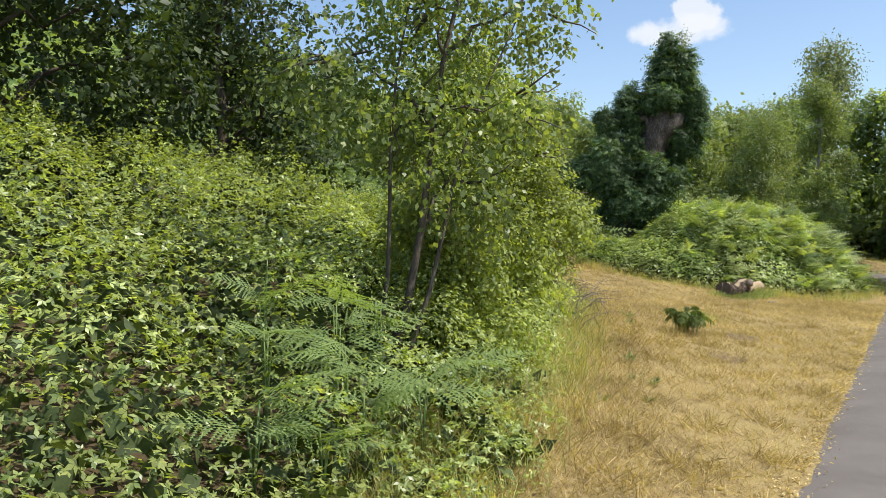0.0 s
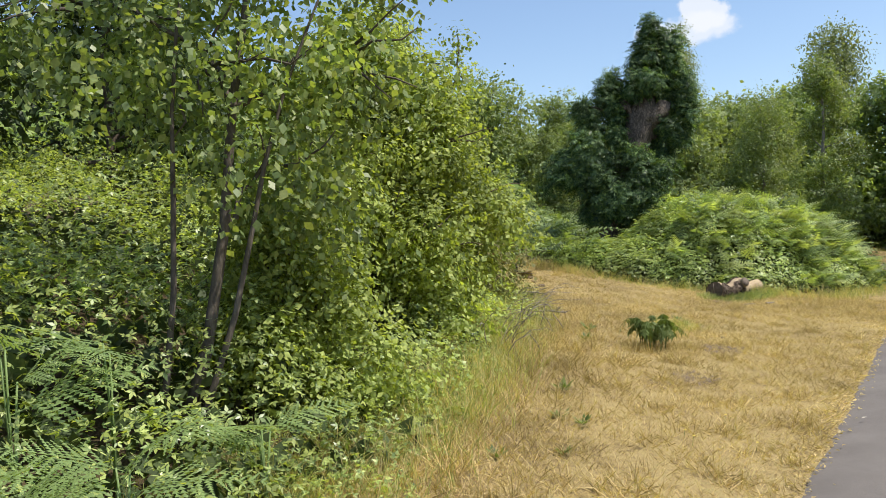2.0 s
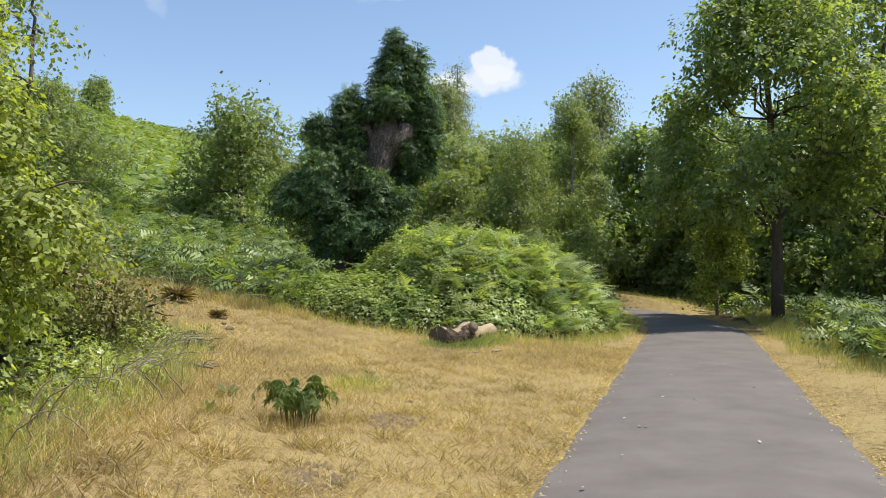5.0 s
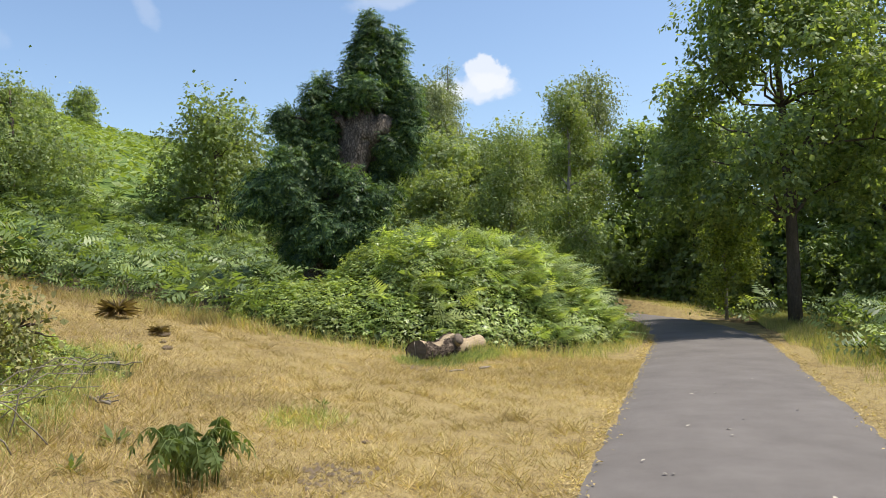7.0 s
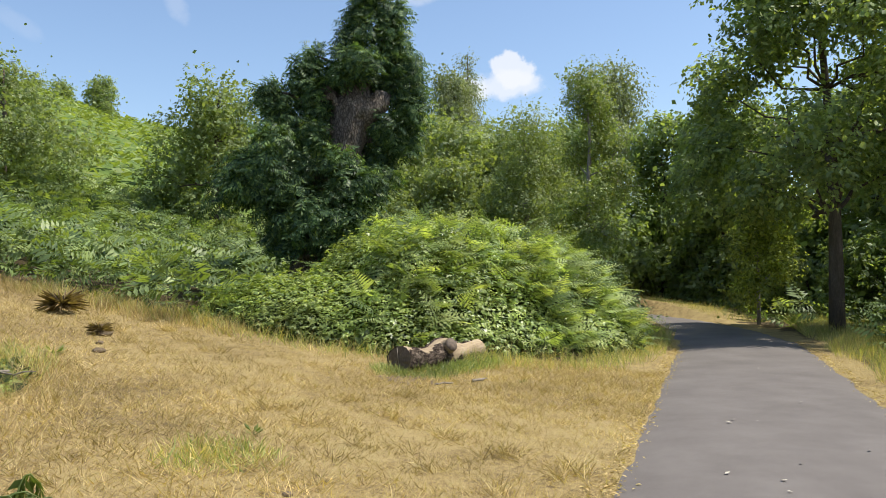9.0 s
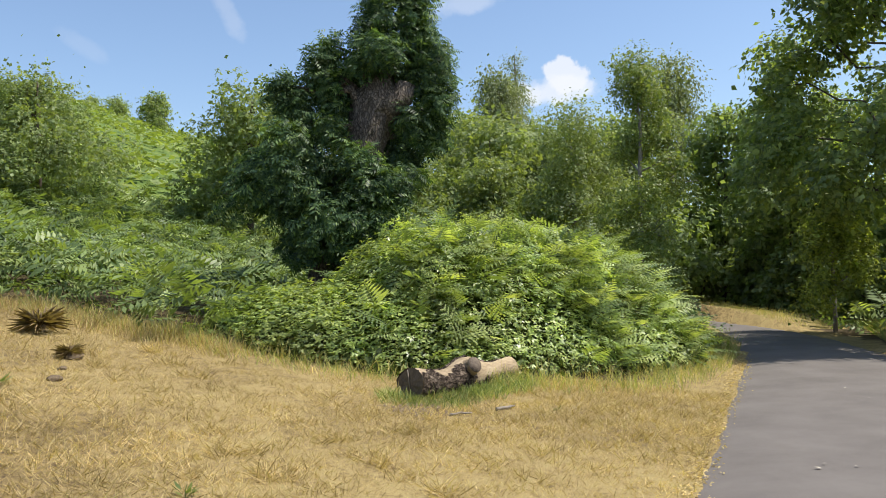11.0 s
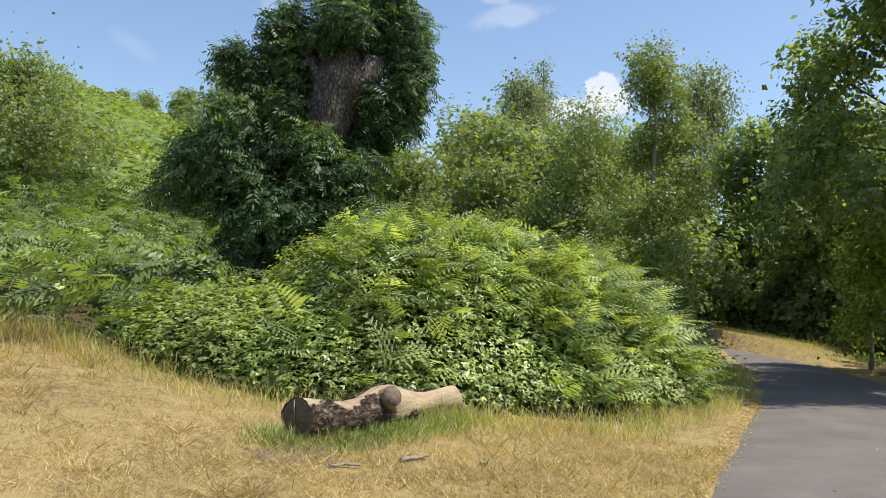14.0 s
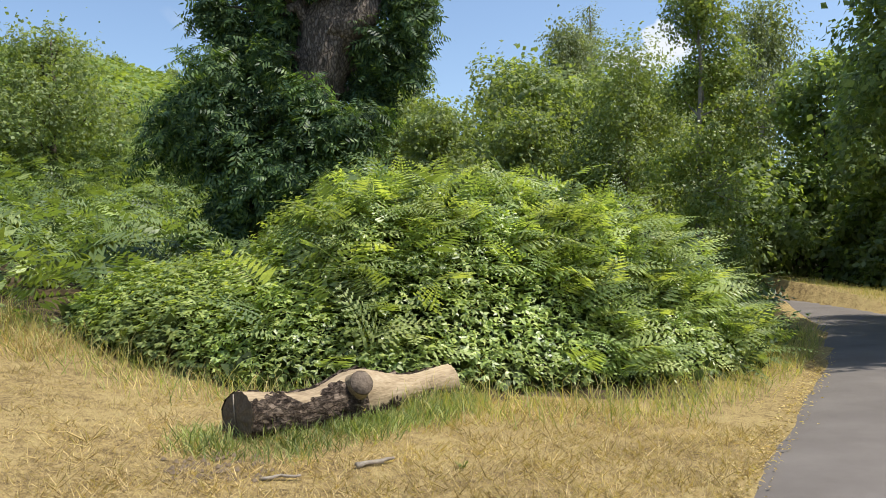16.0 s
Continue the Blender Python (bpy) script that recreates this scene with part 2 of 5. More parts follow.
def ground_material():
    """Bleached summer lawn, green bracken hill and dark woodland litter, blended by what grows there."""
    m, tree, link = material("ground_cover")
    out = tree.nodes.new("ShaderNodeOutputMaterial")
    coord = tree.nodes.new("ShaderNodeTexCoord")
    big = node(tree, "ShaderNodeTexNoise", Scale=0.55, Detail=7.0, Roughness=0.6)
    mid = node(tree, "ShaderNodeTexNoise", Scale=5.0, Detail=6.0, Roughness=0.7)
    small = node(tree, "ShaderNodeTexNoise", Scale=85.0, Detail=4.0, Roughness=0.7)
    for n in (big, mid, small):
        link(coord.outputs["Object"], n.inputs["Vector"])

    def blend(a, b, f):
        mix = tree.nodes.new("ShaderNodeMixRGB")
        for k, v in ((1, a), (2, b), (0, f)):
            if isinstance(v, float):
                mix.inputs[k].default_value = v
            else:
                link(v, mix.inputs[k])
        return mix.outputs[0]

    tufts = node(tree, "ShaderNodeTexNoise", Scale=17.0, Detail=5.0, Roughness=0.75)
    link(coord.outputs["Object"], tufts.inputs["Vector"])
    mixed = blend(blend(blend(big.outputs[0], mid.outputs[0], 0.45), tufts.outputs[0], 0.45), small.outputs[0], 0.35)
    lawn = ramp(tree, [(0.41, (0.065, 0.045, 0.025)), (0.46, (0.17, 0.12, 0.053)), (0.5, (0.28, 0.205, 0.088)), (0.55, (0.36, 0.28, 0.126)), (0.6, (0.19, 0.165, 0.065))])
    link(mixed, lawn.inputs[0])
    wood = ramp(tree, [(0.3, (0.03, 0.022, 0.012)), (0.5, (0.075, 0.055, 0.03)), (0.7, (0.13, 0.1, 0.05))])
    link(mixed, wood.inputs[0])
    hill = ramp(tree, [(0.36, (0.05, 0.08, 0.022)), (0.46, (0.09, 0.14, 0.033)), (0.55, (0.13, 0.18, 0.042)), (0.66, (0.2, 0.21, 0.07))])
    far = node(tree, "ShaderNodeTexNoise", Scale=0.8, Detail=9.0, Roughness=0.75)
    link(coord.outputs["Object"], far.inputs["Vector"])
    link(far.outputs[0], hill.inputs[0])
    amounts = {}
    for key in ("lawn", "hill"):
        a = tree.nodes.new("ShaderNodeAttribute")
        a.attribute_name = key
        wob = tree.nodes.new("ShaderNodeMath")
        wob.operation = "ADD"
        rag = node(tree, "ShaderNodeMapRange", From_Min=0.3, From_Max=0.7, To_Min=-0.35, To_Max=0.35)
        link(mid.outputs[0], rag.inputs["Value"])
        link(a.outputs["Fac"], wob.inputs[0])
        link(rag.outputs[0], wob.inputs[1])
        cut = node(tree, "ShaderNodeMapRange", From_Min=0.35, From_Max=0.65)
        link(wob.outputs[0], cut.inputs["Value"])
        amounts[key] = cut.outputs[0]
    colour = blend(blend(wood.outputs[0], lawn.outputs[0], amounts["lawn"]), hill.outputs[0], amounts["hill"])
    skin = node(tree, "ShaderNodeBsdfPrincipled", Roughness=0.95, Specular_IOR_Level=0.15)
    link(colour, skin.inputs["Base Color"])
    relief = node(tree, "ShaderNodeBump", Strength=0.7, Distance=0.03)
    link(mixed, relief.inputs["Height"])
    link(relief.outputs[0], skin.inputs["Normal"])
    link(skin.outputs[0], out.inputs["Surface"])
    return m


ground_cover = ground_material()

# ---- the plan: s runs along the path, p to its right ----
BEARING = radians(31)
ALONG = np.array([math.sin(BEARING), math.cos(BEARING)])
ACROSS = np.array([math.cos(BEARING), -math.sin(BEARING)])
ROAD_LEFT, ROAD_RIGHT, ROAD_Z = -0.67, 1.69, -0.05


def bend(s):
    """How far the path has swung to the left at s."""
    return np.where(np.asarray(s) > 23.0, -0.0165 * (np.asarray(s, float) - 23.0) ** 2, 0.0)


def xy(s, p):
    return np.stack([np.asarray(s) * ALONG[0] + np.asarray(p) * ACROSS[0], np.asarray(s) * ALONG[1] + np.asarray(p) * ACROSS[1]], -1)


def lumps(x, y, size, seed=0.0):
    """Soft random relief, about -1 to 1."""
    x, y = np.asarray(x, float) / size, np.asarray(y, float) / size
    return (np.sin(1.7 * x + 0.9 * y + seed) + np.sin(-1.1 * x + 2.1 * y + 2.3 * seed + 1) + np.sin(2.9 * x - 0.7 * y + 4.1 * seed) * 0.6
            + np.sin(3.7 * x + 4.3 * y + 1.3 * seed) * 0.4) / 2.4


def height(s, p):
    s, p = np.asarray(s, float), np.asarray(p, float)
    q = np.maximum(0, ROAD_LEFT - np.maximum(bend(s), -2.5) - p)
    near = np.minimum(q, 20)
    up = 0.09 * near + 0.006 * near ** 2 + 0.36 * np.clip(q - 20, 0, 48) + 0.05 * np.clip(q - 68, 0, 400)
    up += 0.06 * np.minimum(q, 6) * np.clip((14 - s) / 5, 0, 1)
    away = np.clip(q - 0.3, 0, 1)
    up += away * 0.02 * lumps(s, p, 0.9) + np.clip(q / 30, 0, 1) * 0.7 * lumps(s, p, 9.0, 2.0)
    side = np.maximum(0, p - ROAD_RIGHT)
    up += 0.03 * np.minimum(side, 1.0) - 0.03 * np.clip(side - 3, 0, 10) + np.clip(side, 0, 1) * 0.02 * lumps(s, p, 1.1, 1.0)
    return ROAD_Z + up


def put(s, p, dz=0.0):
    return np.concatenate([xy(s, p), np.atleast_1d(height(s, p) + dz)[..., None].reshape(*np.shape(s), 1)], -1)


# ---- mesh builders ----
def mesh_of(name, verts, tris, mat, smooth=False):
    """A mesh from arrays of places and triangles."""
    verts, tris = np.asarray(verts, np.float32).reshape(-1, 3), np.asarray(tris, np.int32).reshape(-1, 3)
    me = bpy.data.meshes.new(name)
    me.vertices.add(len(verts))
    me.vertices.foreach_set("co", verts.ravel())
    me.loops.add(len(tris) * 3)
    me.loops.foreach_set("vertex_index", tris.ravel())
    me.polygons.add(len(tris))
    me.polygons.foreach_set("loop_start", np.arange(0, len(tris) * 3, 3, dtype=np.int32))
    if smooth:
        me.polygons.foreach_set("use_smooth", np.ones(len(tris), dtype=bool))
    me.materials.append(mat)
    me.update(calc_edges=True)
    return me


def part(name, geometry, mat, parent, label="", smooth=False):
    """One mesh object under a thing, in the thing's own axes."""
    ob = new(name, mesh_of(name, *geometry, mat, smooth))
    ob.parent = parent
    if label:
        tagged(ob, label)
    return ob


def thing(name, place, label, category, group="", kind=""):
    ob = new(name)
    ob.location = place
    return tagged(ob, label, category, group, kind)


def joined(pieces):
    verts, tris, n = [], [], 0
    for v, t in pieces:
        verts.append(v)
        tris.append(np.asarray(t) + n)
        n += len(v)
    return np.concatenate(verts), np.concatenate(tris)


def scatter(template, places, axes, sizes):
    """Copies of a template (places, triangles) at many places, each turned by its 3 x 3 axes and scaled."""
    v, t = template
    places, sizes = np.asarray(places, float), np.asarray(sizes, float)
    verts = np.einsum("nij,kj->nki", axes, v) * sizes[:, None, None] + places[:, None, :]
    tris = t[None] + (np.arange(len(places)) * len(v))[:, None, None]
    return verts.reshape(-1, 3), tris.reshape(-1, 3)


def unit(v):
    return v / np.maximum(np.linalg.norm(v, axis=-1, keepdims=True), 1e-9)


def axes_from(forward, up):
    """Turns whose second column is forward and whose third is nearest to up."""
    f = unit(forward)
    r = unit(np.cross(f, up))
    return np.stack([r, f, np.cross(r, f)], -1)


def leaf_axes(rng, way, face=0.5, wild=0.45, hang=0.2):
    """Turns for leaves that show their faces outwards and to the sky, each a little askew; the tips hang."""
    n = len(way)
    normal = unit(way * 0.75 + np.array([0, 0, face]) + unit(rng.normal(size=(n, 3))) * wild)
    tip = unit(rng.normal(size=(n, 3))) + way * 0.5 + np.array([0, 0, -hang])
    tip = unit(tip - normal * (tip * normal).sum(1, keepdims=True))
    return np.stack([np.cross(tip, normal), tip, normal], -1)


def ball(rng, n):
    return unit(rng.normal(size=(n, 3)))


def leaf_shape(width=0.55, fold=0.12, droop=0.1):
    v = np.array([(0, 0, 0), (width / 2, 0.42, -fold), (0, 1, -droop), (-width / 2, 0.42, -fold)], float)
    return v, np.array([(0, 1, 2), (0, 2, 3)])


def trefoil(rng):
    """A bramble leaf: three toothed leaflets on a stalk."""
    out = []
    for turn, size, at in ((0, 1.0, 0.35), (1.15, 0.8, 0.3), (-1.15, 0.8, 0.3)):
        v = np.array([(0, 0, 0), (0.23, 0.4, -0.05), (0, 1, -0.16), (-0.23, 0.4, -0.05)], float) * 0.66 * size
        c, s = math.cos(turn), math.sin(turn)
        v = v @ np.array([(c, -s, 0), (s, c, 0), (0, 0, 1)]).T + (0, at * 0.6, 0)
        v[:, 2] += rng.normal(0, 0.03)
        out.append((v, np.array([(0, 1, 2), (0, 2, 3)])))
    return joined(out)


def pinnate(pairs=5, droop=0.35, slim=0.34):
    """An ash leaf: leaflets in pairs along a drooping stalk."""
    out = []
    for i in range(pairs * 2 + 1):
        k = min(i // 2 / pairs, 1.0)
        y, z = 0.15 + 0.72 * k, -droop * (0.2 + 0.8 * k) ** 2
        side = 0 if i == pairs * 2 else (1 if i % 2 else -1)
        v = leaf_shape(slim, 0.02, 0.1)[0] * (0.42 if side else 0.4) * (1 - 0.25 * abs(k - 0.4))
        a = -side * 1.05
        c, s = math.cos(a), math.sin(a)
        v = v @ np.array([(c, -s, 0), (s, c, 0), (0, 0, 1)]).T + (0, y, z)
        v[:, 2] -= 0.35 * np.hypot(v[:, 0], np.maximum(v[:, 1] - y, 0))
        out.append((v, leaf_shape()[1]))
    return joined(out)


def frond(pairs=13, teeth=0, rng=None, arch=0.55, sag=0.22):
    """A bracken frond of length 1: pairs of tapering pinnae on an arching stalk, toothed where teeth > 0."""
    rng = rng or np.random.default_rng(3)

    def stalk(t):
        return np.array([0, 0.62 * t + 0.3 * t ** 2, arch * (t - t ** 2 * 0.85)])

    steps = np.linspace(0.2, 0.98, pairs)
    v = [stalk(0.0)] + [stalk(t) for t in steps]                                    # one side of the stalk, then the other
    v += [q + (0.012 * (1 - 0.8 * i / pairs), 0, 0) for i, q in enumerate(list(v))]
    f = []
    for i in range(pairs):
        f += [(i, pairs + 1 + i, i + 1), (pairs + 1 + i, pairs + 2 + i, i + 1)]
    for i in range(pairs * 2):
        t = steps[i // 2]
        root, side = i // 2 + 1, (1 if i % 2 else -1)
        long = 0.36 * (1 - ((t - 0.2) / 0.82)) ** 0.75 + 0.02
        base, ahead = stalk(t), unit(stalk(t + 0.02) - stalk(t))
        way = unit(np.array([side * 1.0, 0.42, 0]) + ahead * 0.1 + rng.normal(0, 0.06, 3))
        drop = sag + rng.normal(0, 0.05)
        wide = 0.8 / pairs * (1 - 0.45 * t)

        def at(k):
            return base + way * long * k + np.array([0, 0, -drop * long * k ** 1.6])

        n = len(v)
        if not teeth:
            v += [at(0.4) + ahead * wide * 0.55, at(1.0), at(0.4) - ahead * wide * 0.55]
            f += [(root, n, n + 1), (root, n + 1, n + 2)]
        else:
            spine = [root] + list(range(n, n + teeth))
            v += [at((j + 1) / teeth) for j in range(teeth)]
            for j in range(teeth):
                half = wide * 0.72 * (1 - 0.8 * j / teeth)
                tip, m = at(min(1, (j + 0.75) / teeth)) + (0, 0, -half * 0.25), len(v)
                v += [tip + ahead * half, tip - ahead * half]
                f += [(spine[j], spine[j + 1], m), (spine[j], m + 1, spine[j + 1])]
    return np.array(v), np.array(f)


def tube(points, radii, sides=8, rough=0.0, rng=None, cap=True):
    """A round tapering limb along a line of places."""
    points, radii = np.asarray(points, float), np.asarray(radii, float)
    rng = rng or np.random.default_rng(1)
    tangent = unit(np.gradient(points, axis=0))
    ref = np.where(np.abs(tangent[:, 2:3]) > 0.9, np.array([[1.0, 0, 0]]), np.array([[0, 0, 1.0]]))
    a = unit(np.cross(tangent, ref))
    for i in range(1, len(a)):
        a[i] = unit(a[i - 1] - tangent[i] * (a[i - 1] @ tangent[i]))
    b = np.cross(tangent, a)
    ang = np.arange(sides) / sides * 2 * math.pi
    ring = np.cos(ang)[None, :, None] * a[:, None] + np.sin(ang)[None, :, None] * b[:, None]
    r = radii[:, None] * (1 + rough * rng.normal(size=(len(points), sides)))
    verts = (points[:, None] + ring * r[..., None]).reshape(-1, 3)
    tris = []
    for i in range(len(points) - 1):
        for j in range(sides):
            k = (j + 1) % sides
            tris += [(i * sides + j, i * sides + k, (i + 1) * sides + k), (i * sides + j, (i + 1) * sides + k, (i + 1) * sides + j)]
    if cap:
        n = len(verts)
        verts = np.concatenate([verts, points[[0, -1]]])
        last = (len(points) - 1) * sides
        for j in range(sides):
            k = (j + 1) % sides
            tris += [(n, k, j), (n + 1, last + j, last + k)]
    return verts, np.array(tris)


def wander(rng, a, b, n=6, amount=0.1):
    a, b = np.asarray(a, float), np.asarray(b, float)
    t = np.linspace(0, 1, n)[:, None]
    off = rng.normal(size=(n, 3)) * amount * np.linalg.norm(b - a)
    off[0] = off[-1] = 0
    return a + (b - a) * t + off * np.sin(t * math.pi)


def shell(rng, clumps, n, depth=0.28, ragged=0.22, low=-1.0):
    """Places in the outer part of a set of clumps (centre, radii), with the way out of the clump."""
    centres, radii = np.array([c for c, r in clumps], float), np.array([r for c, r in clumps], float)
    share = (radii.prod(1) ** (2 / 3))
    pick = rng.choice(len(clumps), n, p=share / share.sum())
    way = ball(rng, n)
    way[:, 2] = np.where(way[:, 2] < low, -way[:, 2], way[:, 2])
    phase = pick * 1.7
    bumpy = 1 + ragged * (np.sin(5 * way[:, 0] + 3 * way[:, 2] + phase) + np.sin(6 * way[:, 1] - 4 * way[:, 2] + 2 * phase)) * 0.5
    r = bumpy * (1 - np.abs(rng.normal(0, depth, n))).clip(0.15, 1.1) * (1 + rng.normal(0, 0.05, n).clip(-0.1, 0.08))
    return centres[pick] + way * radii[pick] * r[:, None], way


def leafy(rng, clumps, n, size, template=None, depth=0.28, ragged=0.22, hang=0.0, spread=0.9, spray=1, gap=0.1, vary=0.35):
    """Leaves over clumps; spray > 1 sets them in small groups along twigs."""
    template = template or leaf_shape()
    places, way = shell(rng, clumps, max(1, n // spray), depth, ragged)
    if spray > 1:
        twig = unit(way + ball(rng, len(places)) * 0.8 + np.array([0, 0, -hang]))
        step = np.tile(np.arange(spray), len(places))
        places = np.repeat(places, spray, 0) + np.repeat(twig, spray, 0) * (step * gap)[:, None] + rng.normal(0, gap * 0.5, (len(step), 3))
        way = np.repeat(way, spray, 0)
    return scatter(template, places, leaf_axes(rng, way, 0.5 - 0.3 * min(hang, 1), spread * 0.62, 0.25 + hang), size * rng.uniform(1 - vary, 1 + vary, len(places)))


def split(rng, clumps, k=7, f=0.42):
    """Breaks each clump up into smaller ones over its outside."""
    out = []
    for c, r in clumps:
        ways = ball(rng, k)
        for w in ways:
            out.append((c + w * r * rng.uniform(0.45, 0.75), r * f * rng.uniform(0.75, 1.3)))
        out.append((c, r * 0.6))
    return out


def tree(name, base, rng, trunk, clumps, leaves, bark, leaf, label, category="tree", group="", limb_size=0.35, twigs=0, inner=None):
    """A thing with a tapered trunk, a limb to each main clump and a crown. All places are relative to its base."""
    ob = thing(name, base, label, category, group)
    points, radii = trunk
    points = np.asarray(points, float)
    part("trunk", tube(points, radii, 10, 0.06, rng), bark, ob, smooth=True)
    for centre, r in clumps:
        d = np.linalg.norm(points - centre, axis=1) + np.maximum(0, points[:, 2] - centre[2] + 0.2) * 2
        k = int(np.argmin(d))
        if np.linalg.norm(points[k] - centre) < 0.25:
            continue
        line = wander(rng, points[k], np.asarray(centre) + (0, 0, r[2] * 0.3), 6, 0.08)
        part("limb", tube(line, np.linspace(radii[k] * limb_size + 0.01, 0.008, 6), 6, 0.05, rng), bark, ob, smooth=True)
    if twigs:
        ends, way = shell(rng, clumps, twigs, 0.1, 0.2)
        for e in ends:
            c = min(clumps, key=lambda q: np.linalg.norm((e - q[0]) / q[1]))[0]
            part("twig", tube(wander(rng, np.asarray(c) * 0.75 + e * 0.25, e, 4, 0.06), (0.012, 0.009, 0.006, 0.003), 4), bark, ob)
    part("crown", leaves, leaf, ob)
    if inner:
        n, size = inner
        c = np.array([q[0] for q in clumps])[rng.integers(0, len(clumps), n)]
        r = np.mean([q[1] for q in clumps])
        part("inner_foliage", scatter(leaf_shape(0.8), c + rng.normal(0, r * 0.42, (n, 3)), axes_from(ball(rng, n), ball(rng, n)), size * rng.uniform(0.7, 1.3, n)), leaf, ob)
    return ob


def clump_set(rng, n, low, high, wide, blob=0.45, lean=(0, 0), taper=0.5):
    """Clumps round an upright axis between two heights."""
    out = []
    for i in range(n):
        k = (i + rng.uniform(0, 1)) / n
        z = low + (high - low) * k
        w = wide * (math.sin(math.pi * min(1, 0.18 + 0.82 * k) ** (1 / (1 + taper))) * 0.75 + 0.2)
        a, d = rng.uniform(0, 2 * math.pi) + i * 2.4, w * rng.uniform(0.35, 0.8)
        r = wide * blob * rng.uniform(0.75, 1.2)
        out.append((np.array([math.cos(a) * d + lean[0] * k, math.sin(a) * d + lean[1] * k, z]), np.array([r, r, r * rng.uniform(0.7, 0.95)])))
    return out


# ---- ground ----
def spaced(fine, coarse):
    out = list(np.arange(fine[0], fine[1] + 1e-6, fine[2]))
    for lo, hi, step in coarse:
        out += list(np.arange(lo, hi, step))
    return np.unique(np.round(out, 3))


def lawn_amount(s, p):
    """1 on the mown, sun-bleached grass, 0 under brambles, bracken and trees."""
    s, p = np.asarray(s, float), np.asarray(p, float)
    hedge = np.where(s < 14.0, -2.3 - 0.36 * np.clip(s - 3.7, 0, 12), -40)                      # edge of the brambles
    field = np.where(s > 18.1 + 0.15 * lumps(s, p, 1) + 1.1 * np.clip(p + 4, 0, 3), np.where(p < -1.3, 0, 1), 1)
    field = np.where((s > 14) & (p < -12.5), 0, field)
    left = (p > hedge) & (field > 0)
    left = np.where(s > 23, p > -1.0 + np.maximum(bend(s), -9), left)
    right = np.where(s < 21, p < 5.0, p < 2.0 + np.maximum(bend(s), -9) + np.where(s > 33, 2.2, 0.3))
    return (left & right).astype(float)


def ground():
    ss = spaced((-4, 42, 0.3), [(-400, -60, 60), (-60, -4, 6), (42, 110, 3), (110, 700, 50)])
    pp = spaced((-16, 9, 0.3), [(-700, -110, 50), (-110, -16, 2.5), (9, 60, 6), (60, 500, 60)])
    s, p = np.meshgrid(ss, pp, indexing="ij")
    z = height(s, p)
    left, right = ROAD_LEFT + bend(s), ROAD_RIGHT + bend(s)
    under = (p > left + 0.12) & (p < right - 0.12) & (s < 60)
    z = np.where(under, ROAD_Z - 0.05, z)
    v = np.concatenate([xy(s, p), z[..., None]], -1).reshape(-1, 3)
    n, m = s.shape
    i = (np.arange(n - 1)[:, None] * m + np.arange(m - 1)[None]).ravel()
    tris = np.concatenate([np.stack([i, i + 1, i + m + 1], -1), np.stack([i, i + m + 1, i + m], -1)])[:, ::-1]
    ob = new("ground", mesh_of("ground", v, tris, ground_cover, True))
    for key, amount in (("lawn", lawn_amount(s, p)), ("hill", np.clip((-p - 12) / 6, 0, 1))):
        a = ob.data.attributes.new(key, "FLOAT", "POINT")
        a.data.foreach_set("value", amount.astype(np.float32).ravel())
    tagged(ob, "sun-bleached grass sloping up to a green bracken hill", "ground", kind="structure")


def road():
    """The tarmac path: slightly crowned, with crumbling edges."""
    ss = np.concatenate([np.arange(-30, -3, 1.0), np.arange(-3, 44, 0.2)])
    rng = np.random.default_rng(4)
    k = np.linspace(0, 1, 9)
    rag_l = 0.05 * lumps(ss, ss * 0, 0.5, 1) + 0.025 * rng.normal(size=len(ss))
    rag_r = 0.05 * lumps(ss, ss * 0, 0.6, 2) + 0.025 * rng.normal(size=len(ss))
    left, right = ROAD_LEFT + bend(ss) + rag_l, ROAD_RIGHT + bend(ss) + rag_r
    p = left[:, None] + (right - left)[:, None] * k
    s = np.repeat(ss[:, None], 9, 1)
    z = ROAD_Z + 0.012 + 0.025 * (1 - (2 * k - 1) ** 2)[None] + 0.004 * lumps(s, p, 0.8)
    z[:, 0] -= 0.03
    z[:, -1] -= 0.03
    top = np.concatenate([xy(s, p), z[..., None]], -1)
    n, m = s.shape
    i = (np.arange(n - 1)[:, None] * m + np.arange(m - 1)[None]).ravel()
    tris = np.concatenate([np.stack([i, i + 1, i + m + 1], -1), np.stack([i, i + m + 1, i + m], -1)])[:, ::-1]
    ob = new("road", mesh_of("road", top.reshape(-1, 3), tris, asphalt, True))
    tagged(ob, "worn grey-brown tarmac footpath with crumbling edges", "path", kind="structure")


ground()
road()


# ---- grass ----
def blades(rng, s, p, size, lean=0.5, wide=0.05, short=False):
    """Single bent blades of grass standing on the ground."""
    base = put(s, p, -0.004)
    n = len(base)
    up = unit(np.concatenate([rng.normal(0, lean, (n, 2)), np.ones((n, 1))], -1))
    side = unit(np.cross(up, ball(rng, n)))
    h = size[:, None]
    w = side * wide * np.minimum(h, 0.12)
    if short:
        v = np.stack([base - w, base + w, base + up * h], 1)
        t = np.array([(0, 1, 2)])[None] + (np.arange(n) * 3)[:, None, None]
        return v.reshape(-1, 3), t.reshape(-1, 3)
    bent = unit(up + np.concatenate([rng.normal(0, lean, (n, 2)), np.full((n, 1), -0.2)], -1))
    mid = base + up * h * 0.6
    v = np.stack([base - w, base + w, mid + w * 0.75, mid - w * 0.75, mid + bent * h * 0.45], 1)
    t = np.array([(0, 1, 2), (0, 2, 3), (3, 2, 4)])[None] + (np.arange(n) * 5)[:, None, None]
    return v.reshape(-1, 3), t.reshape(-1, 3)


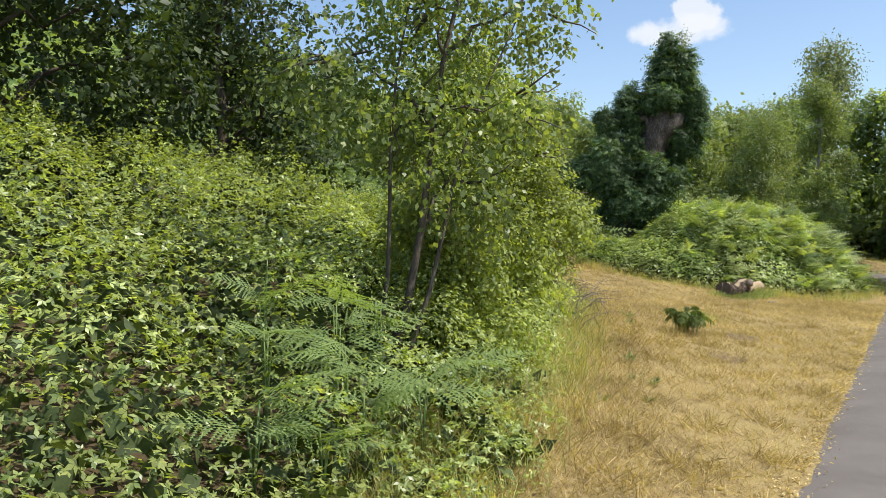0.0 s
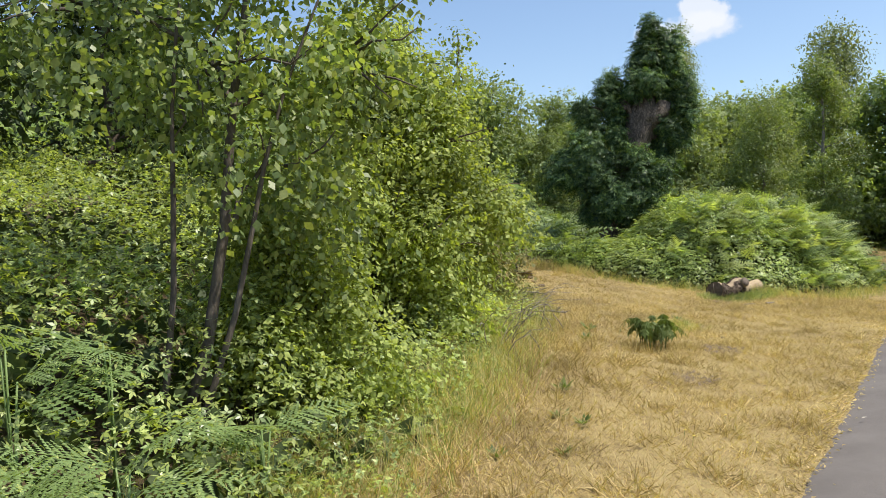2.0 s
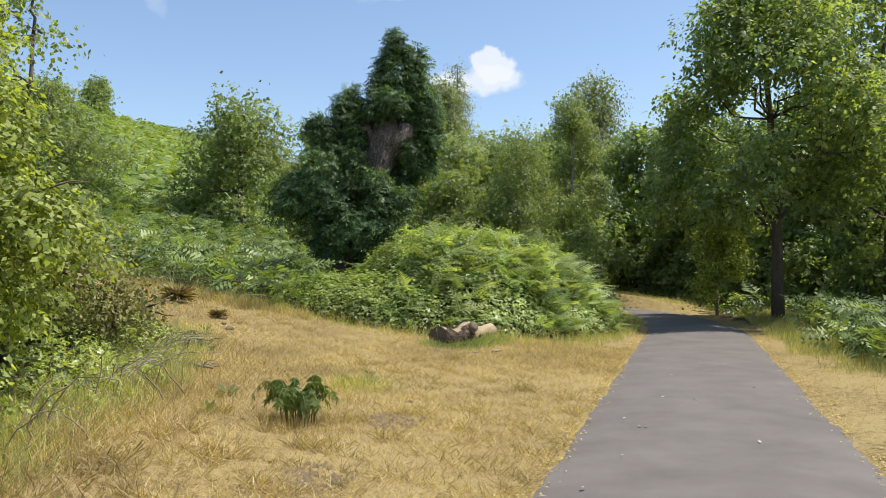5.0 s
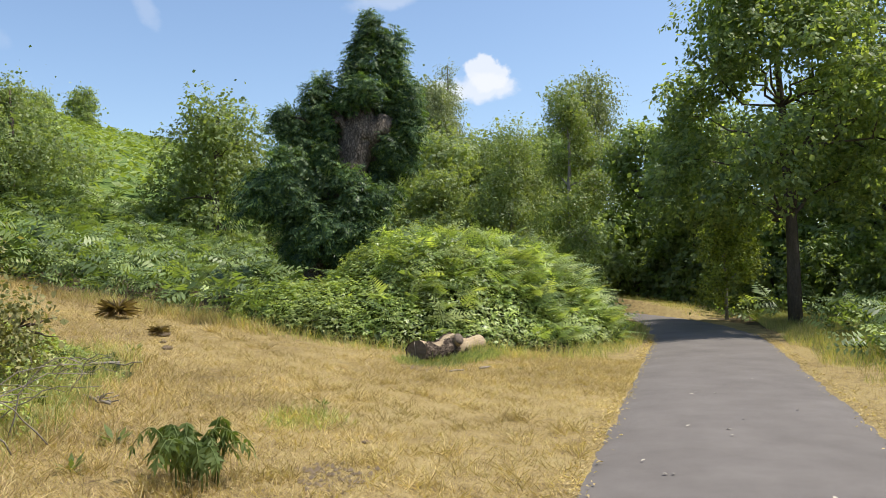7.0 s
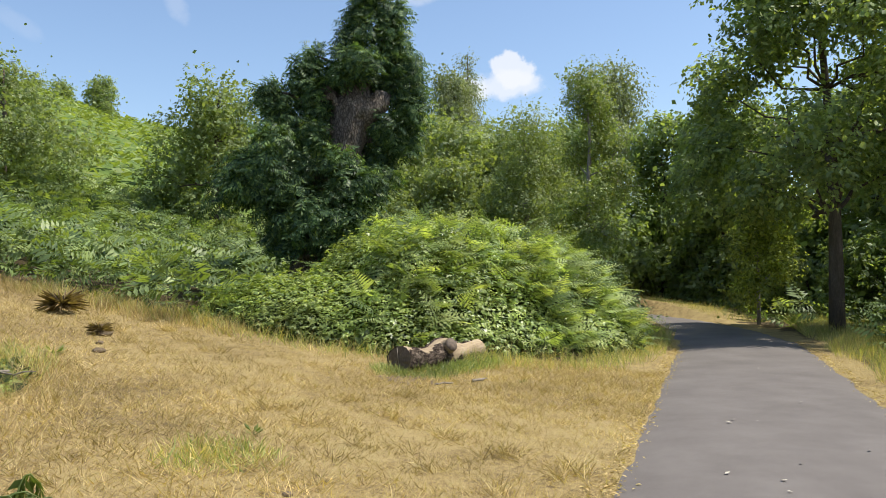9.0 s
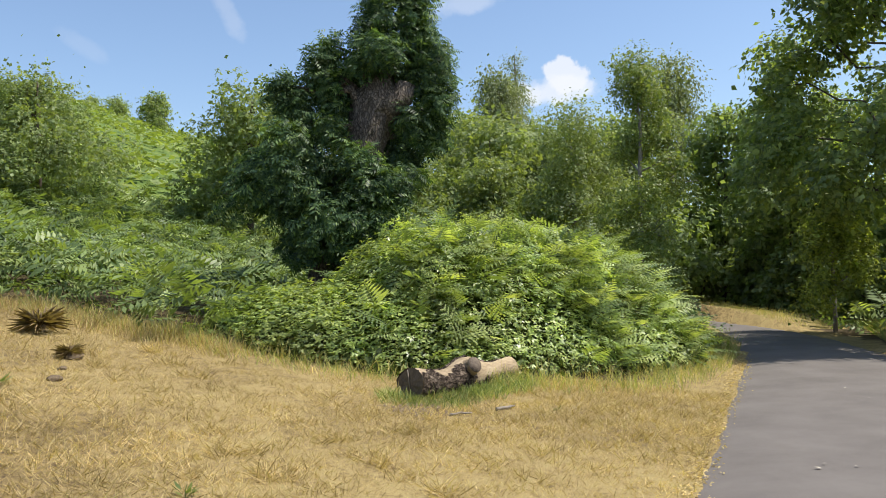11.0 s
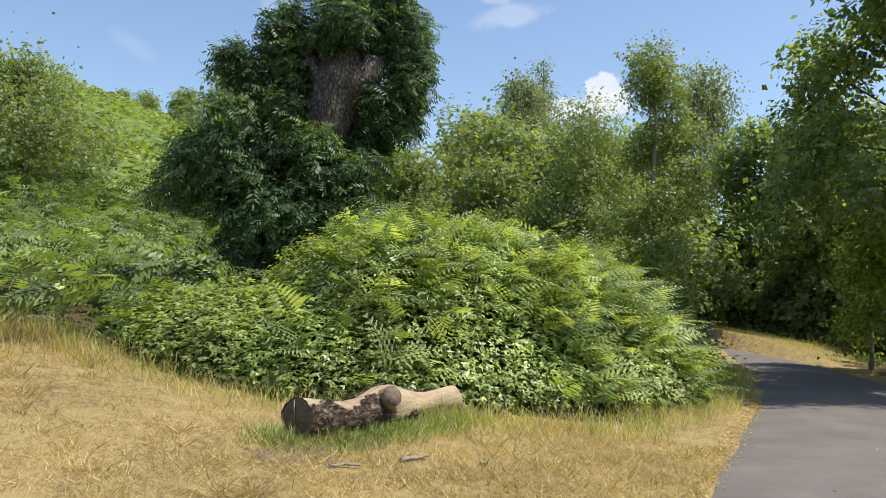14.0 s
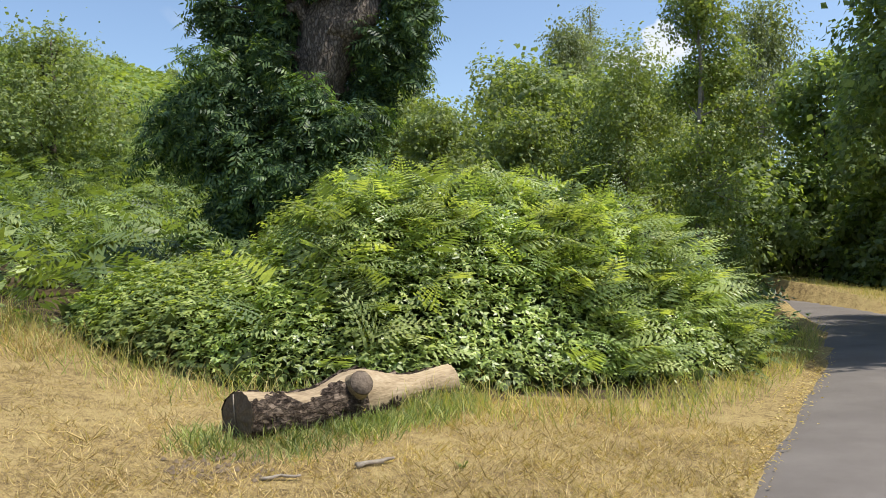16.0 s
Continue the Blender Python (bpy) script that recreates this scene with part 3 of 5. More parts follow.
def sward(name, seed, n, s0, s1, p0, p1, low, high, mat, label, keep=None, lean=0.6, wide=0.05):
    rng = np.random.default_rng(seed)
    s, p = rng.uniform(s0, s1, n), rng.uniform(p0, p1, n)
    ok = np.ones(n, bool) if keep is None else keep(s, p, rng)
    s, p = s[ok], p[ok]
    size = rng.uniform(low, high, len(s)) * (0.8 + 0.25 * lumps(s, p, 1.9, seed) + 0.35 * lumps(s, p, 0.19, seed + 2.0))
    ob = new(name, mesh_of(name, *blades(rng, s, p, np.maximum(size, 0.012), lean, wide, high < 0.15), mat))
    return tagged(ob, label, "grass", kind="stuff")


def off_road(s, p):
    b = bend(s)
    return (p < ROAD_LEFT + b + 0.03) | (p > ROAD_RIGHT + b - 0.03)


sward("dry_grass", 11, 420000, 3, 20, -11.5, -0.6, 0.03, 0.13, straw, "short straw-coloured drought-bleached grass",
      lambda s, p, r: (lawn_amount(s, p) > 0.5) & off_road(s, p) & (r.uniform(size=len(s)) < np.clip(1.25 - (-p) * 0.07, 0.3, 1)), 1.3, 0.03)
sward("dry_tussock", 21, 260000, 4, 20, -9.5, -0.7, 0.1, 0.24, straw, "matted longer straw in tufts over the dry lawn",
      lambda s, p, r: (lawn_amount(s, p) > 0.5) & off_road(s, p) & (lumps(s, p, 0.24, 7.0) + 0.5 * lumps(s, p, 1.3, 3.0) > 0.55 + 0.05 * np.maximum(s - 8, 0)), 1.1, 0.024)
sward("dry_grass", 12, 26000, 6, 23, 1.6, 5.0, 0.03, 0.1, straw, "dry yellow verge grass beside the path", lambda s, p, r: off_road(s, p), 1.0, 0.025)
sward("verge_grass", 13, 26000, 14, 34, 1.9, 4.0, 0.1, 0.35, green_grass, "longer green and yellow grass on the verge",
      lambda s, p, r: (p > 1.95 + bend(s) + 0.5 * lumps(s, p, 1.0) + np.clip((20 - s) * 0.2, 0, 2)) & off_road(s, p), 0.35, 0.018)


# ---- bracken and brambles ----
FRONDS = [frond(9, 0, np.random.default_rng(k), a, 0.12) for k, a in enumerate((0.25, 0.38, 0.52))]
FAR_FRONDS = [frond(6, 0, np.random.default_rng(k + 20), a, 0.1) for k, a in enumerate((0.25, 0.4))]
FINE_FRONDS = [frond(10, 3, np.random.default_rng(k + 9), a, 0.12) for k, a in enumerate((0.22, 0.34, 0.48))]
TREFOIL = trefoil(np.random.default_rng(2))


def frond_field(rng, places, way, size, kinds, upright=0.7):
    """Fronds at given places, arching outwards."""
    out = []
    which = rng.integers(0, len(kinds), len(places))
    for k, kind in enumerate(kinds):
        m = which == k
        f = unit(way[m] * np.array([0.7, 0.7, 0.2]) + np.concatenate([rng.normal(0, 0.8, (m.sum(), 2)), rng.uniform(-0.35, upright - 0.1, (m.sum(), 1))], -1))
        up = unit(np.array([0, 0, 0.8]) + way[m] * 0.8 + rng.normal(0, 0.25, (m.sum(), 3)))
        out.append(scatter(kind, places[m], axes_from(f, up), size[m]))
    return joined(out)


def hump(s, p):
    """Height of the mound's cover above the ground: a flat top, straight flanks and a low skirt."""
    s = s - 0.9 * np.clip(p + 4.3, 0, 2)
    a = 1 - np.hypot((s - 21.9) / 4.0, (p + 3.9) / np.where(p > -3.9, 2.75, 3.4))
    b = 1 - (np.abs(s - 19.75) / 1.8) ** 2 - (np.abs(p + 5.5) / 2.3) ** 2
    low = 0.16 * lumps(s, p, 0.5, 5.0) + 0.24 * lumps(s, p, 0.22, 2.0)
    return np.maximum(1.72 * np.sin(np.clip(a * 1.5, 0, 1) * math.pi / 2), 0.75 * np.clip(b, 0, 1) ** 0.6) * (1 + 0.5 * low)


def mound():
    rng = np.random.default_rng(21)
    ob = thing("bracken_mound", put(21.9, -4.2), "rounded mound of green bracken and brambles beside the lawn", "bracken", kind="stuff")
    o = np.array(ob.location)
    s, p = rng.uniform(17.8, 27.4, 120000), rng.uniform(-7.7, -1.1, 120000)
    hh = hump(s, p)
    ok = hh > 0.12
    s, p, hh = s[ok], p[ok], hh[ok]
    e = 0.05
    way3 = unit(np.stack([(hump(s - e, p) - hump(s + e, p)) / (2 * e), (hump(s, p - e) - hump(s, p + e)) / (2 * e), np.ones(len(s))], -1))
    way = np.concatenate([xy(way3[:, 0], way3[:, 1]), way3[:, 2:]], -1)
    facing = rng.uniform(size=len(s)) < np.clip(0.8 - 0.25 * (s - 22), 0.08, 1)
    mix = lumps(s, p, 0.8, 3.0) + 0.45 * (p + 3.9) + 0.35 * (hh - 1.3)
    fern = np.flatnonzero((mix > 0.35 + rng.normal(0, 0.35, len(mix))) & facing)[:800]
    top = put(s, p) - o
    size = rng.uniform(0.4, 0.75, len(fern))
    base = top[fern] + np.array([0, 0, 1.0]) * (hh[fern] * rng.uniform(0.9, 1.06, len(fern)) - 0.05)[:, None]
    cut = len(fern) * 40 // 100
    part("bracken", joined([frond_field(rng, base[:cut], way[fern][:cut], size[:cut], FINE_FRONDS, 0.5),
                            frond_field(rng, base[cut:], way[fern][cut:], size[cut:], FRONDS, 0.5)]), bracken_leaf, ob)
    bush = np.flatnonzero((mix < 1.5 + rng.normal(0, 0.6, len(mix))) & facing)[:52000]
    n = len(bush)
    base = top[bush] + np.array([0, 0, 1.0]) * (hh[bush] * np.where(rng.uniform(size=n) < 0.88, rng.uniform(0.88, 1.05, n), rng.uniform(0.3, 0.9, n)) + rng.normal(0, 0.05, n))[:, None]
    part("bramble", scatter(TREFOIL, base, leaf_axes(rng, way[bush], 0.9, 0.7, 0.2), rng.uniform(0.055, 0.13, n)), bramble_leaf, ob)
    # leaves under the cover, coloured dark as the shade within the mound
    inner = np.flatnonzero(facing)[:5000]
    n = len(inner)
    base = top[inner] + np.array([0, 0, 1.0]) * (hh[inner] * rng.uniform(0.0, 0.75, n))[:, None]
    part("undergrowth", scatter(leaf_shape(0.7), base, axes_from(ball(rng, n), ball(rng, n)), rng.uniform(0.12, 0.25, n)), gap_shade_leaf, ob)


mound()


def field(name, seed, n, s0, s1, p0, p1, keep, tall, label, fine=False, size=(0.6, 1.0)):
    """A stand of bracken: fronds at several heights over the ground."""
    rng = np.random.default_rng(seed)
    s, p = rng.uniform(s0, s1, n), rng.uniform(p0, p1, n)
    ok = keep(s, p)
    s, p = s[ok], p[ok]
    ob = thing(name, put((s0 + s1) / 2, (p0 + p1) / 2), label, "bracken", kind="stuff")
    h = tall * (0.75 + 0.3 * lumps(s, p, 1.6, seed)) * rng.uniform(0.12, 1.0, len(s)) ** 0.7
    base = put(s, p) - np.array(ob.location) + np.array([0, 0, 1.0]) * (h - 0.2)[:, None]
    way = unit(np.concatenate([rng.normal(size=(len(s), 2)), np.zeros((len(s), 1))], -1) + np.array([-0.3, -0.8, 0.0]))
    part("bracken", frond_field(rng, base, way, rng.uniform(*size, len(s)), FINE_FRONDS if fine else FAR_FRONDS, 0.5), field_leaf, ob)
    return ob


field("bracken_field", 31, 7200, 17.5, 32, -25, -6.0, lambda s, p: (s > 17.9 + 0.3 * lumps(s, p, 1.5)) & ((s > 20.5) | (p < -6.4)), 1.15, "waist-high green bracken at the foot of the hill", size=(0.45, 0.8))
field("bracken_field", 32, 1800, 13, 20, -22, -11.3, lambda s, p: p < -11.6 + 0.4 * lumps(s, p, 1.3), 1.1, "green bracken along the top of the lawn")
field("bracken_patch", 33, 1100, 17.5, 25, 2.7, 6.5, lambda s, p: p > 2.8 + 0.4 * lumps(s, p, 1.0), 1.15, "pale green bracken under the trees on the verge", size=(0.45, 0.75))
field("bracken_patch", 34, 1300, 30, 44, -12, 8, lambda s, p: (p > 2.6 + bend(s) + np.where(s > 34, 2.4, 0)), 0.9, "shaded bracken under the wood")
field("bracken_patch", 35, 1500, 23.5, 34, -9, -1.2, lambda s, p: p < -1.35 + bend(s), 0.9, "bracken behind the mound")


def hill_bracken():
    """Low bracken over the whole hillside, in drifts."""
    rng = np.random.default_rng(36)
    s, p = rng.uniform(14, 105, 60000), rng.uniform(-80, -13, 60000)
    ok = rng.uniform(size=len(s)) < 0.4 + 0.5 * lumps(s, p, 2.5, 4.0)
    s, p = s[ok], p[ok]
    ob = thing("hill_bracken", put(60, -40), "low green bracken covering the hillside", "bracken", kind="stuff")
    base = put(s, p, 0.1) - np.array(ob.location) + np.array([0, 0, 1.0]) * rng.uniform(0, 0.35, len(s))[:, None]
    part("bracken", scatter(leaf_shape(0.55, 0.06, 0.2), base, leaf_axes(rng, np.tile((0.0, 0.0, 1.0), (len(s), 1)), 0.3, 0.7, 0.2), rng.uniform(0.3, 0.65, len(s))), hill_leaf, ob)


hill_bracken()


# ---- pollard ash ----
def ash_tree():
    rng = np.random.default_rng(41)
    base = put(21.6, -6.75)
    pts = [(-0.32, 0, -0.1), (-0.28, 0, 0.6), (-0.15, 0.0, 1.4), (0.12, 0, 2.3), (0.4, 0, 3.1), (0.58, 0, 3.7), (0.72, 0, 4.3)]
    rad = [0.46, 0.4, 0.36, 0.33, 0.36, 0.42, 0.22]
    clumps = [((-0.92, 0, 2.3), (0.85, 0.9, 0.7)), ((-0.32, -0.5, 1.75), (0.75, 0.65, 0.75)), ((0.43, -0.7, 1.75), (0.75, 0.5, 0.8)), ((0.73, -0.5, 2.35), (0.55, 0.45, 0.4)),
              ((-0.67, 0.1, 1.5), (0.55, 0.7, 0.5)), ((0.23, -0.5, 1.1), (0.6, 0.5, 0.5)), ((-0.7, -0.3, 2.8), (0.65, 0.6, 0.5)), ((-1.32, 0.1, 2.65), (0.45, 0.55, 0.4)),
              ((-0.75, 0.05, 3.55), (0.5, 0.55, 0.55)), ((-0.95, 0.0, 3.95), (0.33, 0.35, 0.35)), ((-0.38, 0.05, 4.2), (0.38, 0.45, 0.55)), ((-0.2, 0.05, 4.72), (0.2, 0.25, 0.35)),
              ((0.72, -0.1, 4.6), (0.58, 0.55, 0.5)), ((0.62, 0.0, 5.2), (0.42, 0.45, 0.55)), ((0.85, 0.0, 5.9), (0.26, 0.3, 0.42)), ((1.25, 0.0, 5.35), (0.4, 0.45, 0.6)),
              ((1.5, 0.0, 4.6), (0.46, 0.5, 0.55)), ((1.62, 0.0, 3.95), (0.42, 0.45, 0.55)), ((1.45, 0.1, 3.3), (0.42, 0.45, 0.5)), ((1.1, 0.25, 2.75), (0.35, 0.4, 0.4)), ((0.2, 0.55, 4.1), (0.4, 0.4, 0.7)),
              ((0.25, -0.6, 2.75), (0.4, 0.3, 0.35)), ((-0.15, -0.3, 3.3), (0.32, 0.3, 0.4)), ((1.15, -0.15, 3.3), (0.32, 0.35, 0.4)), ((-0.1, 0.0, 3.9), (0.28, 0.3, 0.45)), ((0.35, -0.35, 4.35), (0.3, 0.25, 0.25)), ((1.25, -0.1, 4.15), (0.3, 0.3, 0.3)), ((0.85, 0.15, 2.95), (0.32, 0.3, 0.4))]
    clumps = [(np.array(c), np.array(r)) for c, r in clumps]
    leaves = leafy(rng, split(rng, clumps, 5, 0.5), 13500, 0.2, pinnate(4, 0.15), 0.22, 0.35, -0.25, 1.0)
    ob = tree("pollard_ash", base, rng, (pts, rad), clumps, leaves, ash_bark, ash_leaf, "old pollard ash with thick trunk wrapped in dark leafy shoots", limb_size=0.3)
    part("inner_foliage", leafy(rng, clumps, 3500, 0.22, pinnate(3, 0.2), 0.6, 0.2, 0.0, 0.9), ash_leaf, ob)
    knob = np.array([(0.62, -0.1, 3.55), (0.85, -0.16, 3.72), (1.04, -0.2, 3.85), (1.1, -0.2, 4.05)])
    part("branch_stub", tube(knob, [0.3, 0.25, 0.2, 0.16], 12, 0.06, rng), ash_bark, ob, "swollen pollard knuckle", True)


ash_tree()


# ---- oaks and wood on the far side of the path ----
def broad_tree(name, seed, base, tall, wide, low, n, size, leaf, bark, label, clumps_n=14, trunk_r=0.2, blob=0.45, hang=0.0, shape=0.6, lean=(0, 0), spray=5, gap=None, twigs=0, category="tree"):
    rng = np.random.default_rng(seed)
    clumps = clump_set(rng, clumps_n, low, tall - wide * blob * 0.6, wide, blob, lean)
    k = np.linspace(0, 1, 7)
    pts = np.stack([lean[0] * k + rng.normal(0, 0.03 * wide, 7) * k, lean[1] * k + rng.normal(0, 0.03 * wide, 7) * k, -0.1 + k * tall * 0.85], -1)
    leaves = leafy(rng, split(rng, clumps), n, size, leaf_shape(shape), 0.18, 0.2, hang, 0.9, spray, gap or size * 0.28)
    return tree(name, base, rng, (pts, trunk_r * (1.15 - k) + 0.01), clumps, leaves, bark, leaf, label, category, twigs=twigs, inner=(n // 14, size * 1.3))


broad_tree("oak_tree", 51, put(28.3, 2.65), 9.9, 4.9, 3.0, 40000, 0.13, oak_leaf, bark_brown, "spreading oak over the path with dark bark", 38, 0.15, 0.2, spray=8, gap=0.06, twigs=50)
broad_tree("oak_tree", 52, put(29.2, 5.6), 10.0, 3.8, 2.6, 15000, 0.14, oak_leaf, bark_brown, "dark oak at the edge of the wood", 18, 0.17, 0.38, spray=6)
broad_tree("oak_tree", 53, put(23.5, 12.0), 9.5, 3.6, 1.5, 22000, 0.15, oak_leaf, bark_brown, "oak in full leaf beside the verge", 16, 0.18, 0.4, spray=6)
wood = broad_tree("woodland_tree", 54, put(36.5, 6.5), 9.0, 3.2, 2.0, 12000, 0.21, shade_leaf, bark_brown, "dark shaded tree in the wood", 18, 0.16, 0.42, spray=6)
for k, (s, p, size, turn) in enumerate(((42, 4.5, 0.95, 1), (38.5, 6.0, 1.0, 3.1), (42.5, 0.5, 0.95, 5.2), (44, -6, 0.85, 0.8), (46, -2, 0.95, 2), (50, 2.5, 1.1, 4.4), (49, -9, 0.8, 1.2), (44, -8, 0.75, 3), (36, 9, 1.1, 4), (46, -14, 0.75, 0.5))):
    copy_thing(wood, Matrix.Translation(Vector(put(s, p))) @ Matrix.Rotation(turn, 4, "Z") @ Matrix.Scale(size, 4))

shrub = broad_tree("woodland_shrub", 64, put(41.0, -4), 3.2, 2.4, 0.1, 7000, 0.18, shade_leaf, bark_brown, "dark undergrowth shrub in the shade of the wood", 16, 0.06, 0.45, spray=6, category="bush")
for s, p, size, turn in ((41.5, 1.5, 1.1, 1), (41, -8, 1.0, 2), (41, -12, 1.2, 3), (37.5, 3, 1.1, 4), (34, 4.5, 0.8, 5), (30, 5.5, 0.7, 0.3), (33, 8, 1.1, 2.2), (43, -17, 1.3, 1.6), (27, 9, 1.0, 3.7), (36, -10, 0.9, 2.9), (24.5, 7, 0.6, 1.9), (44, 1, 1.4, 0.9), (44, -5, 1.4, 2.1), (47, -1, 1.5, 3.3), (47.5, 3.5, 1.5, 0.4), (47, -6, 1.5, 5.0), (45.5, -3, 1.3, 4.2)):
    copy_thing(shrub, Matrix.Translation(Vector(put(s, p))) @ Matrix.Rotation(turn, 4, "Z") @ Matrix.Scale(size, 4))

# slender birch behind the mound, and the bushes round it
broad_tree("birch_tree", 55, put(28.2, -2.9), 6.5, 1.35, 0.8, 27000, 0.055, birch_leaf, bark_pale, "slender young birch beside the path", 16, 0.07, 0.45, 0.5, 0.75, (0.15, 0.1), 8, 0.03, 30)
broad_tree("birch_tree", 56, put(31.0, -5.0), 5.4, 1.9, 0.4, 28000, 0.07, sallow_leaf, bark_pale, "young birch behind the bracken mound", 14, 0.07, 0.5, 0.3, 0.7, (0, 0), 6, 0.07)
sallow = broad_tree("sallow_bush", 57, put(33, -8.0), 5.4, 2.7, 0.4, 17000, 0.12, sallow_leaf, bark_brown, "rounded grey-green sallow bush", 16, 0.09, 0.45, 0.0, 0.6, (0, 0), 6, category="bush")
for s, p, size, turn in ((36, -6.0, 0.95, 1.3), (35, -9.5, 1.05, 0.2), (38.5, -7.8, 1.15, 5.1), (30.8, -7.2, 0.75, 3.6), (43, -13, 1.2, 1.9), (41, -17, 1.0, 2.7), (33, -12.5, 0.8, 2.2), (38, -11, 0.9, 0.7), (30.5, -9.5, 0.75, 4)):
    copy_thing(sallow, Matrix.Translation(Vector(put(s, p))) @ Matrix.Rotation(turn, 4, "Z") @ Matrix.Scale(size, 4))
broad_tree("weeping_birch", 58, put(54.5, -15.4), 11.4, 2.7, 3.0, 22000, 0.16, grey_leaf, bark_pale, "tall grey-green weeping birch", 20, 0.2, 0.42, 1.2, 0.5, (0.6, 0), 8, 0.14)
broad_tree("weeping_birch", 59, put(52, -5.0), 12.5, 3.0, 3.0, 22000, 0.16, grey_leaf, bark_pale, "tall weeping birch above the bushes", 20, 0.2, 0.42, 1.2, 0.5, (0.3, 0), 8, 0.14)

broad_tree("hazel_sapling", 65, put(32.0, 1.2), 4.3, 1.15, 0.9, 9000, 0.08, hawthorn_leaf, bark_pale, "slim yellow-green sapling at the bend of the path", 10, 0.04, 0.5, 0.2, 0.75, (0.1, 0), 6, 0.07)


def spruce():
    rng = np.random.default_rng(60)
    clumps = []
    for i in range(26):
        k = (i + 0.5) / 26
        a, r = i * 2.4, 2.3 * (1 - k) + 0.15
        clumps.append((np.array([math.cos(a) * r * 0.55, math.sin(a) * r * 0.55, 2.5 + 10.4 * k]), np.array([r * 0.6 + 0.15, r * 0.6 + 0.15, 0.5])))
    pts = np.array([(0, 0, -0.2), (0, 0, 5), (0.05, 0, 10), (0.05, 0, 13)], float)
    leaves = leafy(rng, clumps, 14000, 0.2, leaf_shape(0.3), 0.3, 0.2, 0.3, 0.8, 6, 0.12)
    tree("spruce_tree", put(58.5, -15.0), rng, (pts, [0.2, 0.15, 0.08, 0.02]), clumps, leaves, bark_brown, grey_leaf, "pointed grey-green spruce behind the birches", limb_size=0.3)


spruce()

# trees at the foot of the hill
hill_tree = broad_tree("hillside_tree", 61, put(31.5, -15.9), 5.6, 2.7, 0.5, 18000, 0.12, sallow_leaf, bark_brown, "rounded bushy tree at the foot of the hill", 18, 0.12, 0.45, spray=6, category="tree")
broad_tree("hillside_tree", 62, put(29.0, -22.6), 4.6, 3.5, 0.4, 28000, 0.1, sallow_leaf, bark_brown, "yellow-green bushy tree among the bracken", 18, 0.12, 0.42, spray=6)
for s, p, size, turn in ((38, -20, 0.75, 2), (27, -31, 1.1, 1), (40, -17.5, 0.62, 3.3)):
    copy_thing(hill_tree, Matrix.Translation(Vector(put(s, p))) @ Matrix.Rotation(turn, 4, "Z") @ Matrix.Scale(size, 4))


# ---- brambles, birch and thorn beside the start of the walk ----
def thicket(name, seed, n, s0, s1, p0, p1, cover, size, mat, label, template, category="brambles", inner=14000):
    rng = np.random.default_rng(seed)
    s, p = rng.uniform(s0, s1, n), rng.uniform(p0, p1, n)
    h = cover(s, p)
    ok = h > 0.05
    s, p, h = s[ok], p[ok], h[ok]
    m = len(s)
    ob = thing(name, put((s0 + s1) / 2, (p0 + p1) / 2), label, category, kind="stuff")
    low = put(s, p) - np.array(ob.location)
    base = low + np.array([0, 0, 1.0]) * (h * np.where(rng.uniform(size=m) < 0.7, rng.normal(0.97, 0.07, m), rng.uniform(0.1, 0.9, m)))[:, None]
    e = 0.08
    slope = np.stack([cover(s - e, p) - cover(s + e, p), cover(s, p - e) - cover(s, p + e)], -1).clip(-0.4, 0.4) / (2 * e) * 0.6
    turns = leaf_axes(rng, unit(np.concatenate([xy(slope[:, 0], slope[:, 1]), np.ones((m, 1))], -1)), 0.35, 0.75, 0.3)
    sizes, sunny = rng.uniform(*size, m), rng.uniform(size=m) + 0.3 * lumps(s, p, 1.0, 6.0) > 0.58
    for keep, leaf in ((~sunny, mat), (sunny, hawthorn_leaf)):
        part("bramble", scatter(template, base[keep], turns[keep], sizes[keep]), leaf, ob)
    # inner leaves: their dark colour paints the shade in the bramble gaps
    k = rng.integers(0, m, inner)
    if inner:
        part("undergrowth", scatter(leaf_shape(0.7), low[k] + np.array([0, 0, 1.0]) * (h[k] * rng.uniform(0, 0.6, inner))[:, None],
                                    axes_from(ball(rng, inner), ball(rng, inner)), rng.uniform(0.08, 0.17, inner)), gap_shade_leaf, ob)
    return ob


def bank(s, p):
    """Height of the brambles beside the start of the walk."""
    edge = -2.05 - 0.35 * np.clip(s - 3.7, 0, 12) + 0.2 * lumps(s, p, 0.7)
    rise = np.clip((edge + 0.3 - p) / 1.6, 0, 1)
    end = np.clip((14.0 - s) / 2.5, 0, 1)
    return rise ** 0.95 * end ** 0.5 * (0.9 + 0.2 * lumps(s, p, 0.9, 1.0) + 0.2 * lumps(s, p, 0.3, 4.0) + 0.18 * lumps(s, p, 0.55, 8.0) + 0.15 * np.clip(-p - 4, 0, 3)) * np.clip(1.3 - 0.06 * s, 0.55, 1)


thicket("bramble_bank", 71, 90000, 0, 14, -9.5, -2.0, bank, (0.035, 0.08), bramble_leaf, "dense bank of sunlit brambles with gaps coloured dark for shade", TREFOIL)


def skirt(s, p):
    """Height of the weeds and seedlings at the foot of the brambles."""
    d = p + 2.05 + 0.35 * np.clip(s - 3.7, 0, 12) - 0.12 * lumps(s, p, 0.8, 3.0)
    return 0.36 * np.exp(-((d - 0.05) / 0.3) ** 2) * np.clip(0.6 + 0.6 * lumps(s, p, 0.22, 9.0), 0, 1.3) * np.clip((13.5 - s) / 2, 0, 1)


